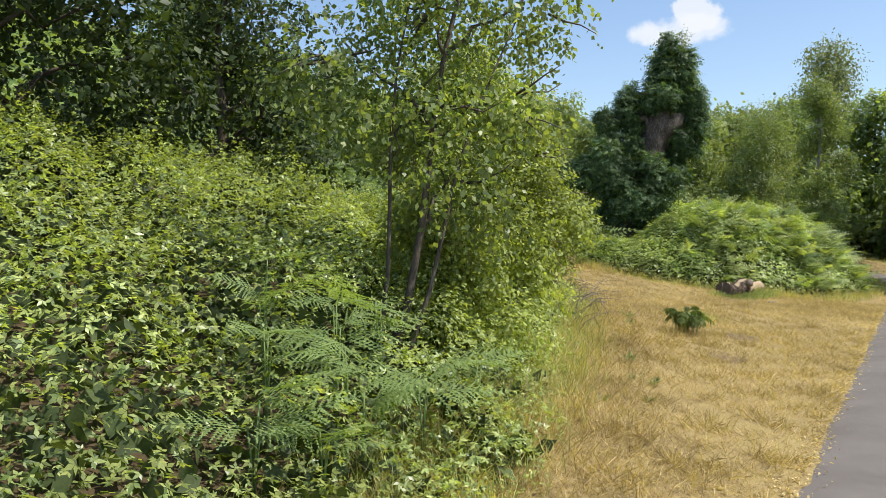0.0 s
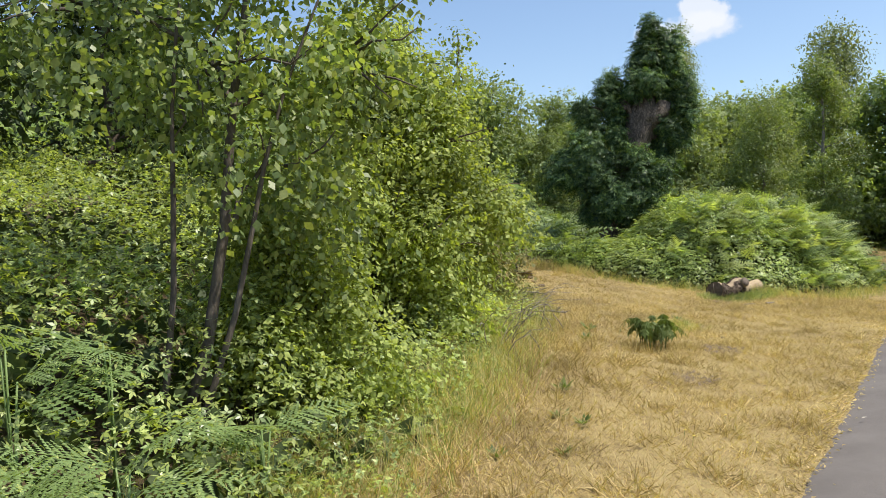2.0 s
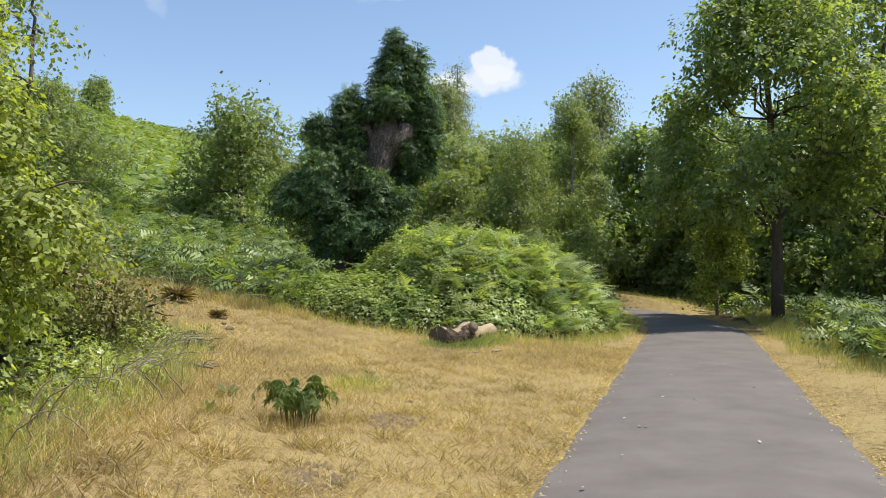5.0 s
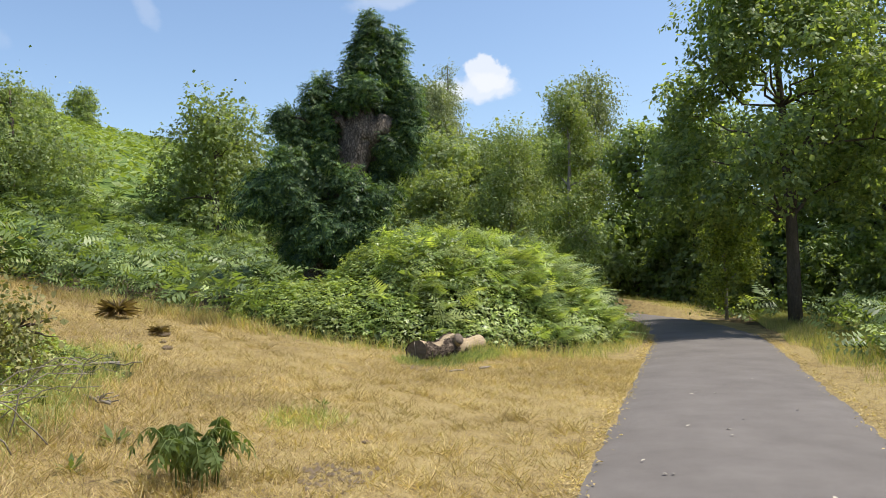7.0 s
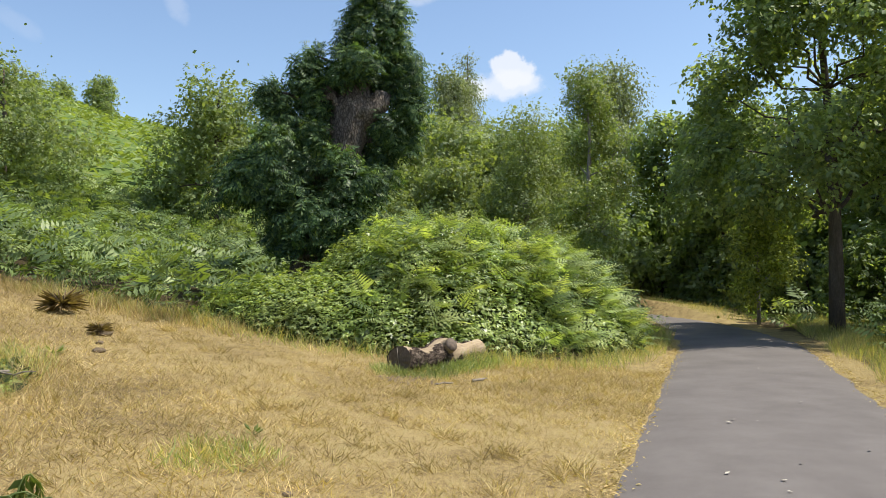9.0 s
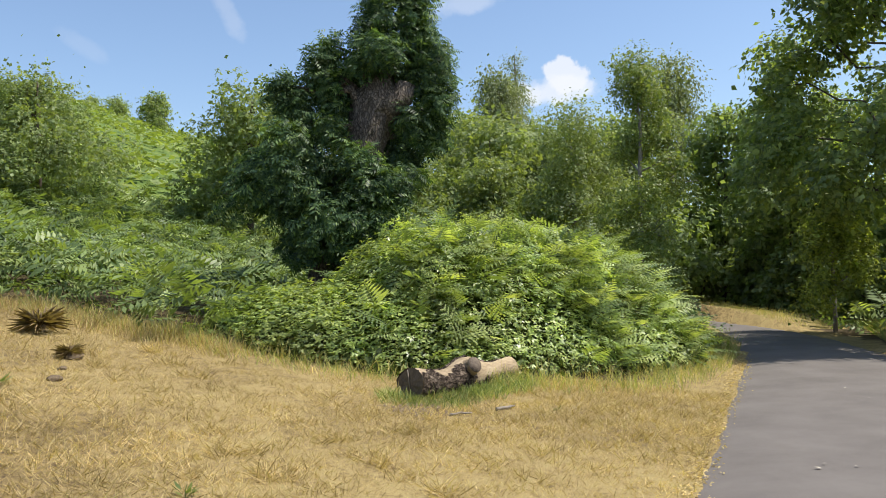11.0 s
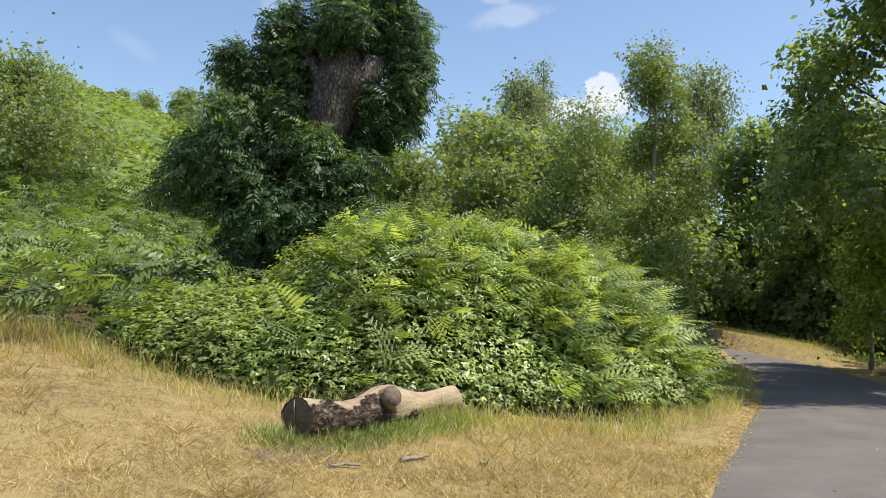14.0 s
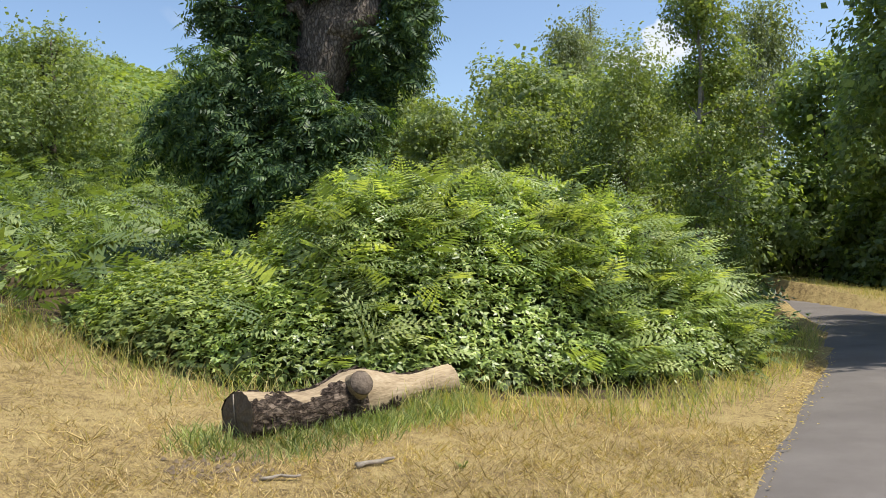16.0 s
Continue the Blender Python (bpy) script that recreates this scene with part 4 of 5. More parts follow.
thicket("hedge_weeds", 72, 42000, 1.5, 13.5, -6.0, -1.4, skirt, (0.03, 0.065), bramble_leaf, "low green weeds and seedlings at the foot of the brambles", TREFOIL, "weeds", 0)


def near_birch():
    rng = np.random.default_rng(81)
    base = put(4.9, -3.5)
    k = np.linspace(0, 1, 8)
    pts = np.stack([0.95 * k + 0.06 * np.sin(8 * k), 0.25 * k + 0.04 * np.sin(11 * k), -0.1 + 4.6 * k], -1)
    clumps = [(np.array(c), np.array(r)) for c, r in (((0.55, 0.2, 1.5), (0.7, 0.7, 0.5)), ((0.2, 0.1, 2.1), (0.9, 0.8, 0.5)), ((0.95, 0.4, 2.2), (0.7, 0.6, 0.5)),
              ((-0.3, 0.1, 2.5), (0.7, 0.7, 0.5)), ((0.4, 0.2, 2.9), (0.9, 0.8, 0.5)), ((1.2, 0.5, 3.0), (0.65, 0.6, 0.4)), ((0.1, 0.2, 3.5), (0.8, 0.8, 0.45)), ((0.7, 0.3, 3.9), (0.8, 0.7, 0.45)), ((0.3, 0.2, 4.5), (0.6, 0.6, 0.5)))]
    leaves = leafy(rng, split(rng, clumps, 5, 0.4), 17000, 0.05, leaf_shape(0.75, 0.06, 0.1), 0.35, 0.3, 0.8, 1.3, 8, 0.04)
    ob = tree("young_birch", base, rng, (pts, 0.03 * (1.12 - k) + 0.003), clumps, leaves, bark_dark, birch_leaf, "young birch with thin grey-brown stems among brambles", limb_size=0.4, twigs=60)
    for dx, dy, lean, tall in ((-0.08, -0.1, 0.35, 3.4), (0.06, -0.05, 0.95, 2.9)):
        stem = np.stack([dx + lean * k + 0.05 * np.sin(7 * k), dy + 0.15 * k, -0.1 + tall * k], -1)
        part("trunk", tube(stem, 0.017 * (1.12 - k) + 0.003, 8, 0.05, rng), bark_dark, ob, smooth=True)


near_birch()


def near_thorn():
    rng = np.random.default_rng(82)
    base = put(8.7, -4.95)
    k = np.linspace(0, 1, 6)
    pts = np.stack([0.1 * k, 0.1 * k, -0.1 + 2.4 * k], -1)
    clumps = clump_set(rng, 28, 0.25, 2.75, 1.75, 0.36)
    leaves = leafy(rng, split(rng, clumps, 5), 76000, 0.052, leaf_shape(0.65), 0.28, 0.3, 0.1, 0.9, 8, 0.03)
    tree("hawthorn_bush", base, rng, (pts, 0.06 * (1.12 - k)), clumps, leaves, bark_brown, hawthorn_leaf, "large yellow-green hawthorn bush at the lawn's edge", "bush", limb_size=0.5, twigs=90)


near_thorn()
# thicket behind the brambles, its deep shade put into the leaf colour
broad_tree("dark_thicket_tree", 83, put(4.8, -9.0), 5.2, 2.8, 0.6, 30000, 0.09, shaded_thicket_leaf, bark_brown, "tall leafy thicket behind the brambles, leaves darkened for shade", 20, 0.12, 0.45, spray=6)
broad_tree("thicket_tree", 84, put(8.5, -9.0), 4.4, 2.3, 0.6, 24000, 0.075, shaded_thicket_leaf, bark_brown, "green thicket tree behind the birch, leaves darkened for shade", 18, 0.1, 0.45, spray=6)
broad_tree("thicket_tree", 85, put(0.5, -8.5), 5.0, 2.6, 0.6, 17000, 0.1, shaded_thicket_leaf, bark_brown, "leafy thicket tree above the brambles", 18, 0.1, 0.45, spray=6)

ridge_bush = broad_tree("ridge_bush", 63, put(80, -64), 4.6, 2.6, 0.3, 7000, 0.2, oak_leaf, bark_brown, "dark rounded bush on the hill's skyline", 14, 0.1, 0.5, spray=5, category="bush")
for s, p, size, turn in ((81, -71, 0.85, 2.4), (77.5, -71, 0.7, 1.1), (73.5, -76, 0.9, 4), (79, -72, 0.5, 3), (83, -67, 0.4, 1), (76, -60, 0.35, 2)):
    copy_thing(ridge_bush, Matrix.Translation(Vector(put(s, p))) @ Matrix.Rotation(turn, 4, "Z") @ Matrix.Scale(size, 4))


# ---- log on the lawn ----
def fallen_log():
    a, b = np.append(xy(17.16, -3.5), 0), np.append(xy(19.25, -3.12), 0)
    long = np.linalg.norm(b - a)
    e1 = (b - a) / long                                   # along the log
    e2 = np.array([e1[1], -e1[0], 0])                     # towards the path
    base = np.array([*a[:2], float(height(17.3, -3.45))])
    ob = thing("log", base, "short pale log half stripped of bark on the lawn", "log")
    ob.rotation_euler = (0, 0, math.atan2(e1[1], e1[0]) - math.pi / 2)   # own y runs along the log, own x to the path
    rng = np.random.default_rng(91)
    rings, sides = 90, 40
    k = np.linspace(0, 1, rings)
    line = np.stack([0.03 * np.sin(5 * k), k * long, 0.14 - 0.02 * np.sin(k * math.pi * 2) + 0.035 * np.exp(-((k - 0.47) / 0.14) ** 2) - 0.02 * np.exp(-((k - 0.2) / 0.12) ** 2) - 0.09 * k + 0.2 * np.clip(k - 0.78, 0, 1)], -1)
    rad = 0.158 - 0.035 * k - 0.012 * np.sin(k * 9) + 0.03 * np.exp(-((k - 0.45) / 0.1) ** 2) - 0.02 * np.exp(-((k - 0.75) / 0.15) ** 2) + 0.06 * np.clip(k - 0.85, 0, 1)
    ang = np.arange(sides + 1) / sides * 2 * math.pi      # 0 is the top, turning towards the path
    K, A = np.meshgrid(k, ang, indexing="ij")

    def surface(extra):
        r = rad[:, None] * (1 + 0.05 * np.sin(2 * A + 3 * K) + 0.03 * np.sin(3 * A + 14 * K)) + extra
        return np.stack([line[:, 0:1] + r * np.sin(A), np.repeat(line[:, 1:2], sides + 1, 1) + 0 * r, line[:, 2:3] + r * np.cos(A)], -1)

    i = (np.arange(rings - 1)[:, None] * (sides + 1) + np.arange(sides)[None]).ravel()
    tris = np.concatenate([np.stack([i, i + 1, i + sides + 2], -1), np.stack([i, i + sides + 2, i + sides + 1], -1)])
    fine = 0.004 * np.sin(23 * A + 2 * np.sin(9 * K)) * rng.uniform(0.5, 1.5, K.shape)
    body = surface(fine)
    part("trunk", (body.reshape(-1, 3), tris), wood_bare, ob, "pale bare wood", True)
    # bark: thick, cracked, clinging to the sides and the underside
    turn = np.abs((A + math.pi) % (2 * math.pi) - math.pi)
    limit = np.where(K < 0.46, 0.6, 1.95) + 0.22 * np.sin(9 * K * 3.1 + 1) + 0.15 * np.sin(31 * K + 3 * np.sin(A)) + rng.normal(0, 0.1, K.shape)
    limit = np.where((A > math.pi) & (K < 0.98), 0.12 + 0.1 * np.sin(23 * K) + rng.normal(0, 0.05, K.shape), limit)
    plate = 0.012 + 0.011 * np.sin(K * 60 + 3 * np.sin(A * 5)) * np.sin(A * 11 + 9 * np.sin(K * 7)) + rng.normal(0, 0.006, K.shape)
    shell_v = surface(np.where(turn > limit, np.maximum(plate, 0.003), -0.01)).reshape(-1, 3)
    on = (turn > limit).ravel()
    part("bark", (shell_v, tris[on[tris].sum(1) >= 2]), log_bark, ob, "dark cracked bark", False)
    for end, way, mat in ((0, -1, wood_end), (rings - 1, 1, wood_bare)):
        ring = body[end, :sides]
        mid = ring.mean(0) + (0, 0.012 * way, 0)
        half = (ring + mid) / 2 + rng.normal(0, 0.004, ring.shape) + (0, 0.008 * way, 0)
        v = np.concatenate([ring, half, mid[None]])
        t = []
        for j in range(sides):
            m = (j + 1) % sides
            t += [(j, m, sides + m), (j, sides + m, sides + j), (sides + j, sides + m, 2 * sides)]
        t = np.array(t) if way < 0 else np.array(t)[:, ::-1]
        part("cut_face", (v, t), mat, ob, "weathered grey sawn end" if way < 0 else "pale sawn end")
    for k0, out, r, mat, name in ((0.44, np.array([0.9, -0.3, 0.42]), 0.088, wood_end, "branch_stub"), (0.84, np.array([0.85, 0.0, -0.55]), 0.055, wood_end, "branch_stub")):
        c = np.array([np.interp(k0, k, line[:, 0]), k0 * long, np.interp(k0, k, line[:, 2]) + (0.03 if r > 0.06 else -0.04)])
        out = unit(out)
        pts = c + out * np.array([0.02, 0.12, 0.2, 0.245])[:, None]
        stub = part(name, tube(pts, [r * 1.5, r * 1.2, r * 1.02, r], 18, 0.02, rng, False), wood_bare if r > 0.06 else log_bark, ob, "", True)
        disc = tube(np.array([pts[-1] - out * 0.01, pts[-1] + out * 0.002]), [r * 0.99, r * 0.95], 18, 0.03, rng)
        part("cut_face", disc, wood_end, stub, "cracked dark sawn end")
    # an old crack across the near end
    part("crack", tube(np.array([(-0.02, -0.016, 0.28), (-0.01, -0.02, 0.2), (0.0, -0.018, 0.08)]), [0.004, 0.007, 0.003], 5), dead_wood, ob, "pale split")


fallen_log()


# ---- drooping plant ----
def drooping_plant():
    rng = np.random.default_rng(92)
    ob = thing("drooping_plant", put(10.76, -2.67), "wilting dark green leafy plant growing in the dry lawn", "plant")
    shapes = []
    for w in (0.26, 0.3, 0.36):
        three = []
        for turn, size in ((0, 1.0), (0.9, 0.8), (-0.9, 0.8)):
            v = leaf_shape(w, 0.1, 0.25)[0] * size
            v = v @ np.array([(math.cos(turn), -math.sin(turn), 0), (math.sin(turn), math.cos(turn), 0), (0, 0, 1)]).T
            three.append((v, leaf_shape()[1]))
        shapes.append(mesh_of("leaf", *joined(three), plant_leaf))
    for i in range(27):
        a, reach, tall = rng.uniform(0, 2 * math.pi), rng.uniform(0.06, 0.28), rng.uniform(0.32, 0.44)
        way = np.array([math.cos(a), math.sin(a), 0])
        t = np.linspace(0, 1, 8)
        line = way * (rng.uniform(0, 0.14) + reach * t[:, None] ** 1.5) + np.stack([0 * t, 0 * t, (tall - 0.3 * reach) * (3.0 * t - 2.3 * t ** 2)], -1)
        part("stem", tube(line, np.linspace(0.006, 0.002, 8), 5), plant_leaf, ob)
        for j in range(11):
            k = 0.22 + 0.78 * j / 10
            at = np.array([np.interp(k, t, line[:, c]) for c in range(3)])
            f = unit(way * 0.35 + ball(rng, 1)[0] * 0.5 + np.array([0, 0, -1.0]))
            m = axes_from(f[None], unit(way + ball(rng, 1)[0] * 0.5 + np.array([0, 0, 0.4]))[None])[0]
            leaf = new("leaf", shapes[(i + j) % 3])
            leaf.parent = ob
            leaf.matrix_basis = Matrix.Translation(Vector(at)) @ Matrix(m.tolist()).to_4x4() @ Matrix.Scale(rng.uniform(0.065, 0.1), 4)


drooping_plant()


# ---- ferns in front of the brambles ----
def ferns():
    rng = np.random.default_rng(93)
    shapes = [mesh_of("frond", *frond(13, 7, np.random.default_rng(50 + k), a, 0.05), fern_leaf) for k, a in enumerate((0.12, 0.25, 0.4))]
    for s, p, tall in ((3.75, -3.0, 0.75), (3.45, -3.3, 0.95), (3.6, -2.8, 0.6), (3.85, -2.45, 0.5), (3.4, -2.55, 0.5), (2.65, -2.6, 0.5), (4.6, -2.5, 0.45), (3.1, -2.95, 0.65), (4.2, -3.0, 0.75), (2.9, -2.4, 0.4)):
        ob = thing("fern", put(s, p, 0.0), "green bracken fern in front of the brambles", "fern", "ferns by the path")
        for i in range(4):
            a = rng.uniform(-2.9, 0.5)
            f = unit(np.array([math.cos(a), math.sin(a), rng.uniform(0.0, 0.45)]))
            m = axes_from(f[None], unit(np.array([[0.25, -0.3, 1.0]]) + rng.normal(0, 0.15, (1, 3))))[0]
            leaf = new("frond", shapes[i % 3])
            leaf.parent = ob
            up = tall * rng.uniform(0.7, 1.1)
            leaf.matrix_basis = Matrix.Translation((0, 0, up)) @ Matrix(m.tolist()).to_4x4() @ Matrix.Scale(rng.uniform(0.42, 0.66), 4)
            part("stem", tube(np.array([(0, 0, -0.02), f * 0.01 + (0, 0, up * 0.6), f * 0.03 + (0, 0, up + 0.01)]), [0.006, 0.005, 0.004], 5), fern_leaf, ob)


ferns()


# ---- long grass along the edges ----
def along(line, width):
    """Keeps what lies within a strip along a broken line of (s, p)."""
    line = np.array(line, float)

    def keep(s, p, rng):
        d = np.full(len(s), 9.0)
        for a, b in zip(line[:-1], line[1:]):
            ab = b - a
            k = np.clip(((s - a[0]) * ab[0] + (p - a[1]) * ab[1]) / (ab @ ab), 0, 1)
            d = np.minimum(d, np.hypot(s - a[0] - k * ab[0], p - a[1] - k * ab[1]))
        return (d < width * rng.uniform(0, 1, len(s))) & off_road(s, p)
    return keep


hedge_line = [(2.2, -2.0), (3.7, -2.3), (5.8, -2.75), (8.2, -3.5), (11, -4.5), (14, -6.2)]
sward("long_grass", 14, 210000, 2, 14.5, -7, -1.2, 0.08, 0.34, green_grass, "long green and straw grass along the foot of the brambles", along(hedge_line, 0.65), 0.5, 0.022)
sward("long_grass", 15, 70000, 3, 14.5, -7, -1.0, 0.08, 0.26, straw, "tangled bleached grass beside the brambles", along([(s, p + 0.4) for s, p in hedge_line], 0.9), 0.8, 0.022)
mound_line = [(17.9, -9.5), (17.8, -6.2), (17.75, -4.6), (18.9, -2.8), (19.8, -1.75), (21.5, -1.35), (24, -1.05), (27, -1.15)]
sward("long_grass", 22, 20000, 16.9, 18.6, -14, -6, 0.08, 0.26, straw, "tall bleached grass along the foot of the bracken", along([(17.6, -13.5), (17.7, -9), (17.75, -6.2)], 0.65), 0.5, 0.024)
sward("long_grass", 16, 60000, 17, 27.5, -10, -0.8, 0.12, 0.38, green_grass, "green grass along the foot of the mound", along(mound_line, 0.6), 0.45, 0.026)
sward("long_grass", 17, 26000, 16.6, 19.8, -4.1, -2.4, 0.05, 0.17, fresh_grass, "fresh green grass round the log", along([(16.95, -3.45), (17.2, -3.2), (18.0, -3.05), (18.9, -2.95)], 0.36), 0.55, 0.032)
sward("grass_tuft", 18, 3200, 12.2, 13.4, -3.6, -2.4, 0.08, 0.22, green_grass, "green tuft in the dry lawn", along([(12.75, -3.05), (12.9, -2.95)], 0.4), 0.7, 0.03)
sward("grass_tuft", 19, 5000, 10.2, 11.3, -3.2, -2.1, 0.06, 0.18, straw, "dry grass round the drooping plant", along([(10.7, -2.7), (10.8, -2.6)], 0.45), 0.7, 0.015)
sward("verge_grass", 20, 22000, 33, 42, -11, 3, 0.08, 0.3, green_grass, "yellow-green grass at the bend of the path",
      lambda s, p, r: (p > ROAD_RIGHT + bend(s)) & (p < ROAD_RIGHT + bend(s) + 2.2), 0.4, 0.018)


# ---- small things on the lawn and path ----
def clod(s, p, size, label, mat):
    rng = np.random.default_rng(int(s * 100))
    w = ball(rng, 60)
    bm = bmesh.new()
    for v in w:
        bm.verts.new(v * np.array([1, 0.8, 0.55]) * size * rng.uniform(0.7, 1.1))
    bmesh.ops.convex_hull(bm, input=bm.verts)
    bmesh.ops.delete(bm, geom=[v for v in bm.verts if not v.link_faces], context="VERTS")
    me = bpy.data.meshes.new("clod")
    bm.to_mesh(me)
    bm.free()
    me.materials.append(mat)
    ob = new("clod", me)
    ob.location = put(s, p, size * 0.2)
    tagged(ob, label, "clod")


for s, p, size in ((12.45, -2.3, 0.035), (16.0, -6.74, 0.1), (15.2, -6.1, 0.07), (15.6, -6.45, 0.05)):
    clod(s, p, size, "dark lump of dry earth on the lawn", bare_earth)


def earth_patch(s, p, wide, seed):
    """A worn bare spot, its crumbs lying in the grass."""
    rng = np.random.default_rng(seed)
    n = 90
    a, r = rng.uniform(0, 2 * math.pi, n), wide * np.sqrt(rng.uniform(0, 1, n)) * rng.uniform(0.6, 1.1, n)
    ps, pp = s + np.cos(a) * r * 1.3, p + np.sin(a) * r
    crumb = (np.array([(1, 0, 0), (-0.5, 0.8, 0), (-0.5, -0.8, 0), (0, 0, 0.7)], float), np.array([(0, 1, 3), (1, 2, 3), (2, 0, 3)]))
    f = ball(rng, n) * np.array([1, 1, 0])
    ob = new("earth_patch", mesh_of("earth_patch", *scatter(crumb, put(ps, pp, 0.004), axes_from(f, np.tile((0, 0, 1.0), (n, 1))), rng.uniform(0.012, 0.035, n)), bare_earth))
    tagged(ob, "crumbs of bare grey earth in the dry lawn", "soil", kind="stuff")


earth_patch(11.4, -2.1, 0.3, 1)
earth_patch(16.7, -3.2, 0.3, 2)
earth_patch(9.6, -1.9, 0.25, 3)


def weed(s, p, size, seed, label="small green weed in the dry lawn"):
    rng = np.random.default_rng(seed)
    ob = thing("weed", put(s, p), label, "weed", "weeds on the lawn")
    n = 16
    a = rng.uniform(0, 2 * math.pi, n)
    f = unit(np.stack([np.cos(a), np.sin(a), rng.uniform(0.3, 1.3, n)], -1))
    places = f * rng.uniform(0.0, 0.5, n)[:, None] * size
    part("leaf", scatter(leaf_shape(0.35, 0.08, 0.15), places, axes_from(f, np.tile((0, 0, 1.0), (n, 1))), rng.uniform(0.5, 0.9, n) * size), plant_leaf, ob)
    part("stem", tube(np.array([(0, 0, -0.01), (0, 0, size * 0.4), (0.01, 0, size * 0.7)]), [0.004, 0.003, 0.002], 5), plant_leaf, ob)


for k, (s, p, size) in enumerate(((11.26, -3.62, 0.15), (14.7, -6.2, 0.16), (17.62, -2.14, 0.07), (7.3, -2.1, 0.1), (8.05, -2.58, 0.13), (13.5, -3.17, 0.1), (6.6, -1.95, 0.08), (7.35, -2.3, 0.1), (10.6, -3.4, 0.12), (6.2, -2.2, 0.09))):
    weed(s, p, size, 200 + k)


def stick(name, a, b, r, mat, label, seed, forks=0):
    rng = np.random.default_rng(seed)
    p0, p1 = put(*a, r), put(*b, r)
    ob = thing(name, p0, label, name.replace("_", " "))
    line = wander(rng, np.zeros(3), p1 - p0, 7, 0.05)
    line[:, 2] = np.maximum(line[:, 2], 0)
    part("stem", tube(line, np.linspace(r, r * 0.55, 7), 7, 0.1, rng), mat, ob, smooth=True)
    for i in range(forks):
        c = line[2 + i % 4]
        part("twig", tube(wander(rng, c, c + rng.normal(0, 0.14, 3) * (1, 1, 0.15) + (0, 0, 0.03), 5, 0.08), np.linspace(r * 0.5, r * 0.2, 5), 5), mat, ob)


stick("dead_branch", (12.8, -5.9), (13.3, -5.25), 0.022, dead_wood, "grey dead branch lying at the edge of the lawn", 1, 5)
stick("dead_branch", (12.25, -4.75), (11.9, -4.2), 0.02, dead_wood, "weathered fallen branch in the dry grass", 2, 4)
stick("stick", (17.2, -2.62), (17.45, -2.52), 0.018, dead_wood, "broken grey stick on the lawn", 3)
stick("stick", (16.7, -2.9), (16.85, -2.74), 0.012, dead_wood, "pale bleached stick beside the log", 4)
stick("twig", (14.29, -0.03), (14.31, 0.11), 0.006, dead_wood, "thin twig lying on the path", 5)
stick("twig", (19.1, -0.08), (19.25, 0.02), 0.005, dead_wood, "thin dry twig on the path", 6)
stick("twig", (10.05, 1.45), (9.9, 1.52), 0.006, dead_wood, "dry twig at the edge of the path", 7)


def road_litter():
    """Dry leaves on the path, each one a thing."""
    rng = np.random.default_rng(95)
    me = mesh_of("dry_leaf", leaf_shape(0.6, -0.15, -0.2)[0], leaf_shape()[1], litter)
    for s, p in ((14.08, 0.39), (13.79, 0.44), (14.6, 0.56), (16.13, 0.14), (12.74, -0.26), (12.38, -0.06), (9.87, 0.44), (10.21, -0.3), (11.2, -0.16), (8.92, -0.48), (8.97, -0.25), (9.18, 0.85),
                 (14.15, 0.05), (19.77, 0.78), (16.3, 0.14), (16.26, 0.38), (17.5, 0.82), (12.4, -0.02), (18.6, 0.2), (20.6, 0.6), (11.9, 0.9), (15.2, 1.1)):
        ob = new("dry_leaf", me)
        ob.matrix_world = Matrix.Translation(Vector((*xy(s, p), ROAD_Z + 0.042))) @ Matrix.Rotation(rng.uniform(0, 6.3), 4, "Z") @ Matrix.Scale(rng.uniform(0.03, 0.06), 4)
        tagged(ob, "pale dry leaf fallen on the tarmac path", "leaf", "leaves on the path")


road_litter()


def edge_crumbs():
    """Straw, grit and dry leaf bits gathered along both edges of the path."""
    rng = np.random.default_rng(96)
    n = 5200
    s = rng.uniform(4, 26, n)
    left = rng.uniform(size=n) < 0.65
    p = np.where(left, ROAD_LEFT + rng.normal(-0.01, 0.07, n), ROAD_RIGHT + rng.normal(0.01, 0.07, n)) + bend(s)
    base = np.concatenate([xy(s, p), np.maximum(height(s, p), ROAD_Z + 0.012)[:, None] + 0.006], -1)
    f = ball(rng, n) * np.array([1, 1, 0.25])
    ob = new("edge_litter", mesh_of("edge_litter", *scatter(leaf_shape(0.45, -0.1, 0.1), base, axes_from(f, ball(rng, n) * 0.5 + np.array([0, 0, 1.0])), rng.uniform(0.012, 0.045, n)), straw))
    tagged(ob, "straw and dry leaf bits along the path's edge", "leaf litter", kind="stuff")


edge_crumbs()


def flower(s, p, seed):
    rng = np.random.default_rng(seed)
    ob = thing("yellow_flower", put(s, p), "tiny yellow flower in the dry grass", "flower", "yellow flowers")
    part("stem", tube(np.array([(0, 0, 0), (0.005, 0, 0.04), (0.01, 0, 0.07)]), [0.002, 0.002, 0.001], 4), plant_leaf, ob)
    a = np.arange(6) / 6 * 2 * math.pi
    f = np.stack([np.cos(a), np.sin(a), 0 * a + 0.2], -1)
    part("petals", scatter(leaf_shape(0.6), np.tile((0.01, 0, 0.07), (6, 1)), axes_from(f, np.tile((0, 0, 1.0), (6, 1))), np.full(6, 0.014)), petal, ob)


for k, (s, p) in enumerate(((7.42, -1.37), (7.5, -1.45), (8.13, -1.32), (7.9, -1.2), (7.6, -1.0))):
    flower(s, p, k)

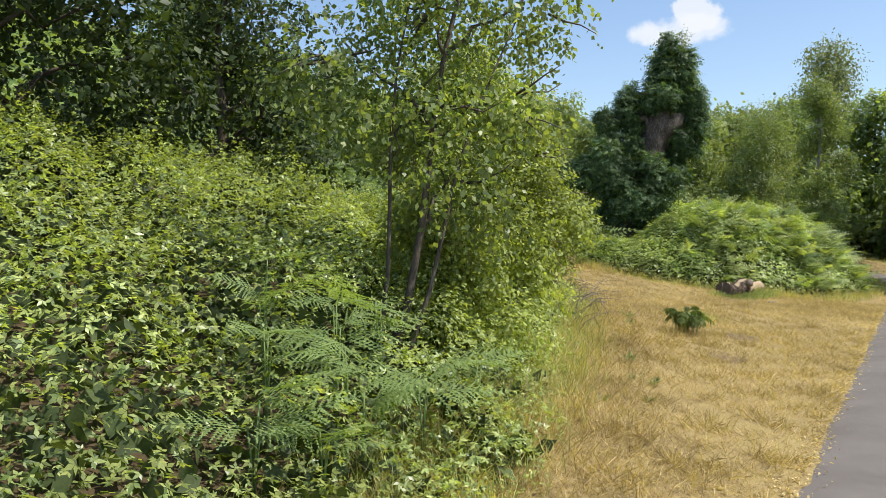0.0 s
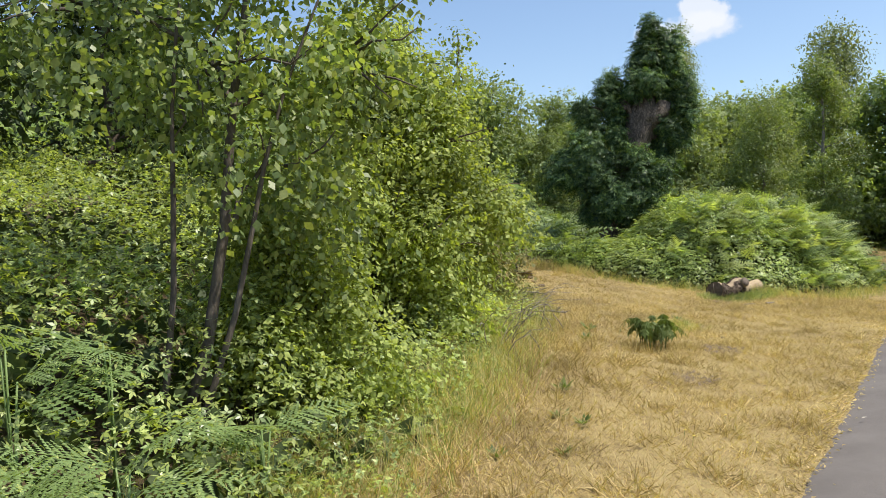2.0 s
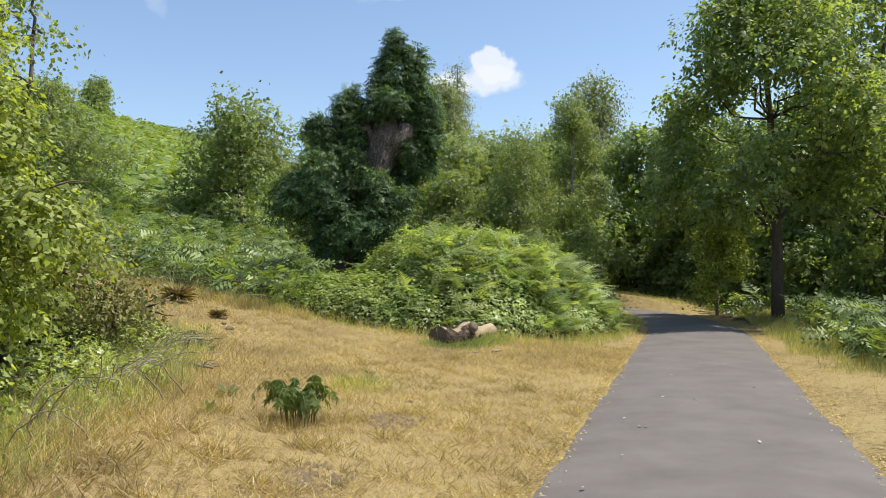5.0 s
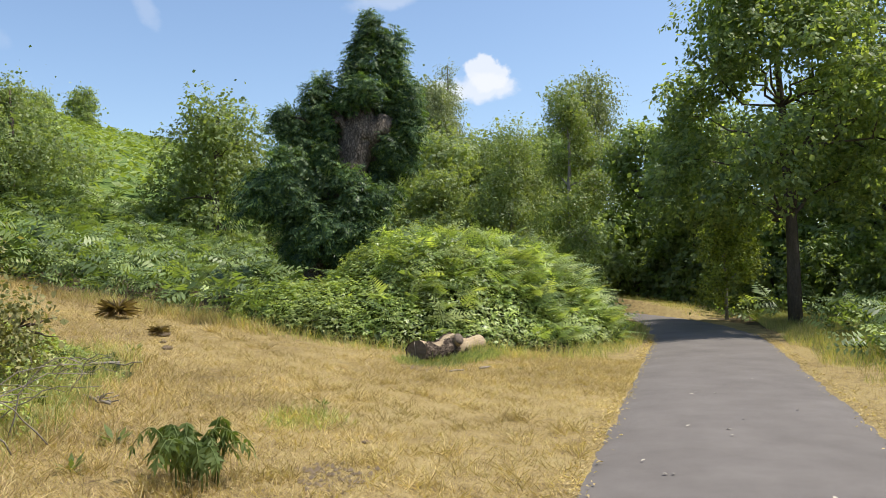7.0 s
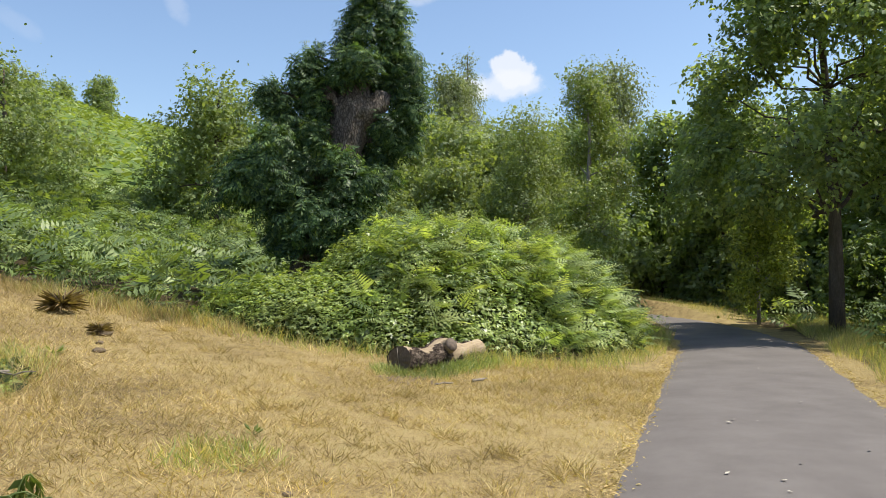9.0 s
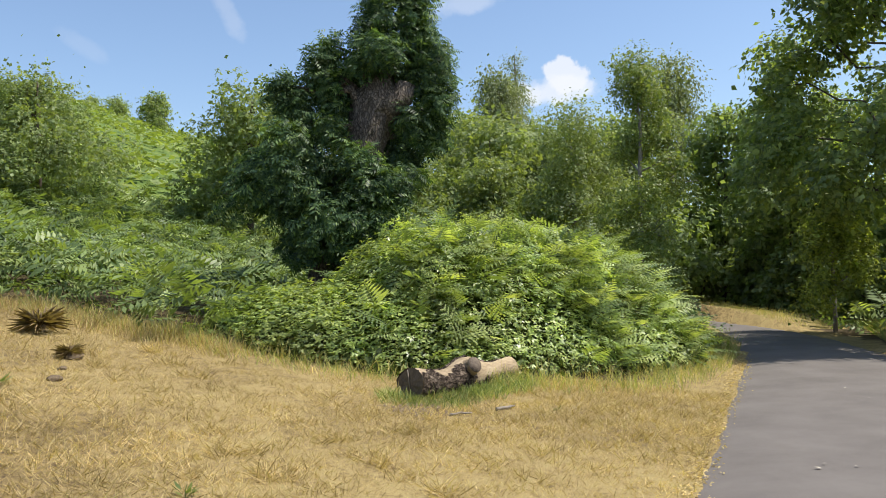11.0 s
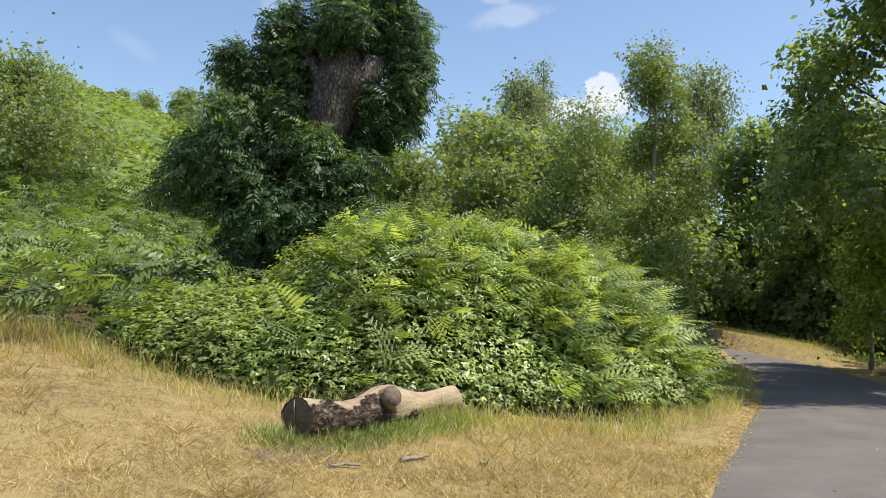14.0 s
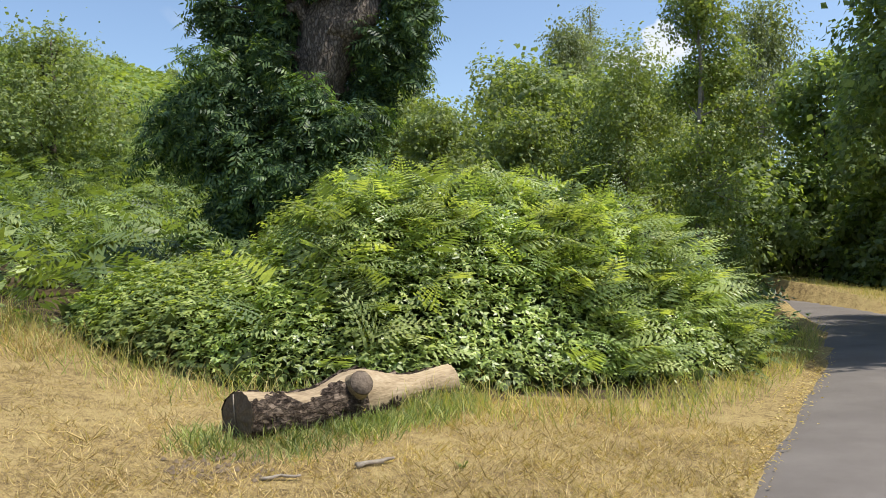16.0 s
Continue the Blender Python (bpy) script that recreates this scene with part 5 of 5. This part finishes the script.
# a low thorn bush with dead stems at the corner of the lawn
broad_tree("thorn_bush", 86, put(11.3, -5.6), 1.5, 1.2, 0.15, 16000, 0.045, dry_thorn_leaf, bark_brown, "low olive thorn bush with bare twigs at the lawn's corner", 14, 0.04, 0.42, spray=6, gap=0.03, twigs=50, category="bush")
broad_tree("thorn_bush", 87, put(6.1, -3.7), 1.6, 1.05, 0.1, 17000, 0.045, hawthorn_leaf, bark_brown, "yellow-green thorn shrub beside the young birch", 12, 0.03, 0.42, spray=6, gap=0.03, category="bush")


def dead_fern(s, p, size, seed):
    """A collapsed brown fern clump."""
    rng = np.random.default_rng(seed)
    ob = thing("dead_fern", put(s, p), "collapsed brown fern clump at the top of the lawn", "fern")
    n = 320
    a = rng.uniform(0, 2 * math.pi, n)
    f = unit(np.stack([np.cos(a), np.sin(a), rng.uniform(0.1, 1.6, n)], -1))
    part("fronds", scatter(leaf_shape(0.1, 0.05, 0.45), np.array([0, 0, size * 0.2]) + f * rng.uniform(0, 0.4, n)[:, None] * size, axes_from(f, ball(rng, n) * 0.4 + np.array([0, 0, 1.0])), rng.uniform(0.4, 0.8, n) * size), dead_frond, ob)


dead_fern(16.75, -8.1, 0.34, 301)
dead_fern(16.0, -6.8, 0.16, 302)


def dry_shrub(s, p, n, tall, seed, label):
    """Dry grey stems arching out of a bush."""
    rng = np.random.default_rng(seed)
    ob = thing("dry_shrub", put(s, p), label, "shrub")
    for i in range(n):
        a = rng.uniform(-2.2, 0.6)
        out = np.array([math.cos(a), math.sin(a), 0]) * rng.uniform(0.3, 0.9)
        t = np.linspace(0, 1, 8)[:, None]
        start = np.append(rng.normal(0, 0.25, 2), -0.05)
        line = start + out * t ** 1.3 + np.array([0, 0, 1.0]) * tall * rng.uniform(0.5, 1.1) * (1.7 * t - 1.1 * t ** 2) + rng.normal(0, 0.012, (8, 3))
        part("stem", tube(line, np.linspace(0.006, 0.0022, 8), 5), dead_wood, ob)


dry_shrub(10.4, -4.2, 18, 0.8, 311, "dry leafless shrub of tangled grey stems below the thorn bush")
dry_shrub(12.2, -5.2, 12, 0.6, 312, "dry leafless shrub with grey stems leaning out over the lawn")
dry_shrub(8.9, -3.5, 10, 0.7, 313, "dry leafless shrub with thin stems in the edge of the hawthorn")
broad_tree("birch_shoot", 88, put(9.8, -4.7), 3.4, 0.4, 2.2, 900, 0.045, birch_leaf, bark_dark, "thin birch shoot rising above the hawthorn", 6, 0.018, 0.5, 0.3, 0.7, (0.2, 0.1), 5, 0.04, 12)
broad_tree("birch_shoot", 89, put(9.3, -4.9), 3.5, 0.45, 2.3, 1000, 0.045, birch_leaf, bark_dark, "thin leafy shoot above the hawthorn bush", 6, 0.018, 0.5, 0.3, 0.7, (-0.1, 0.2), 5, 0.04, 12)
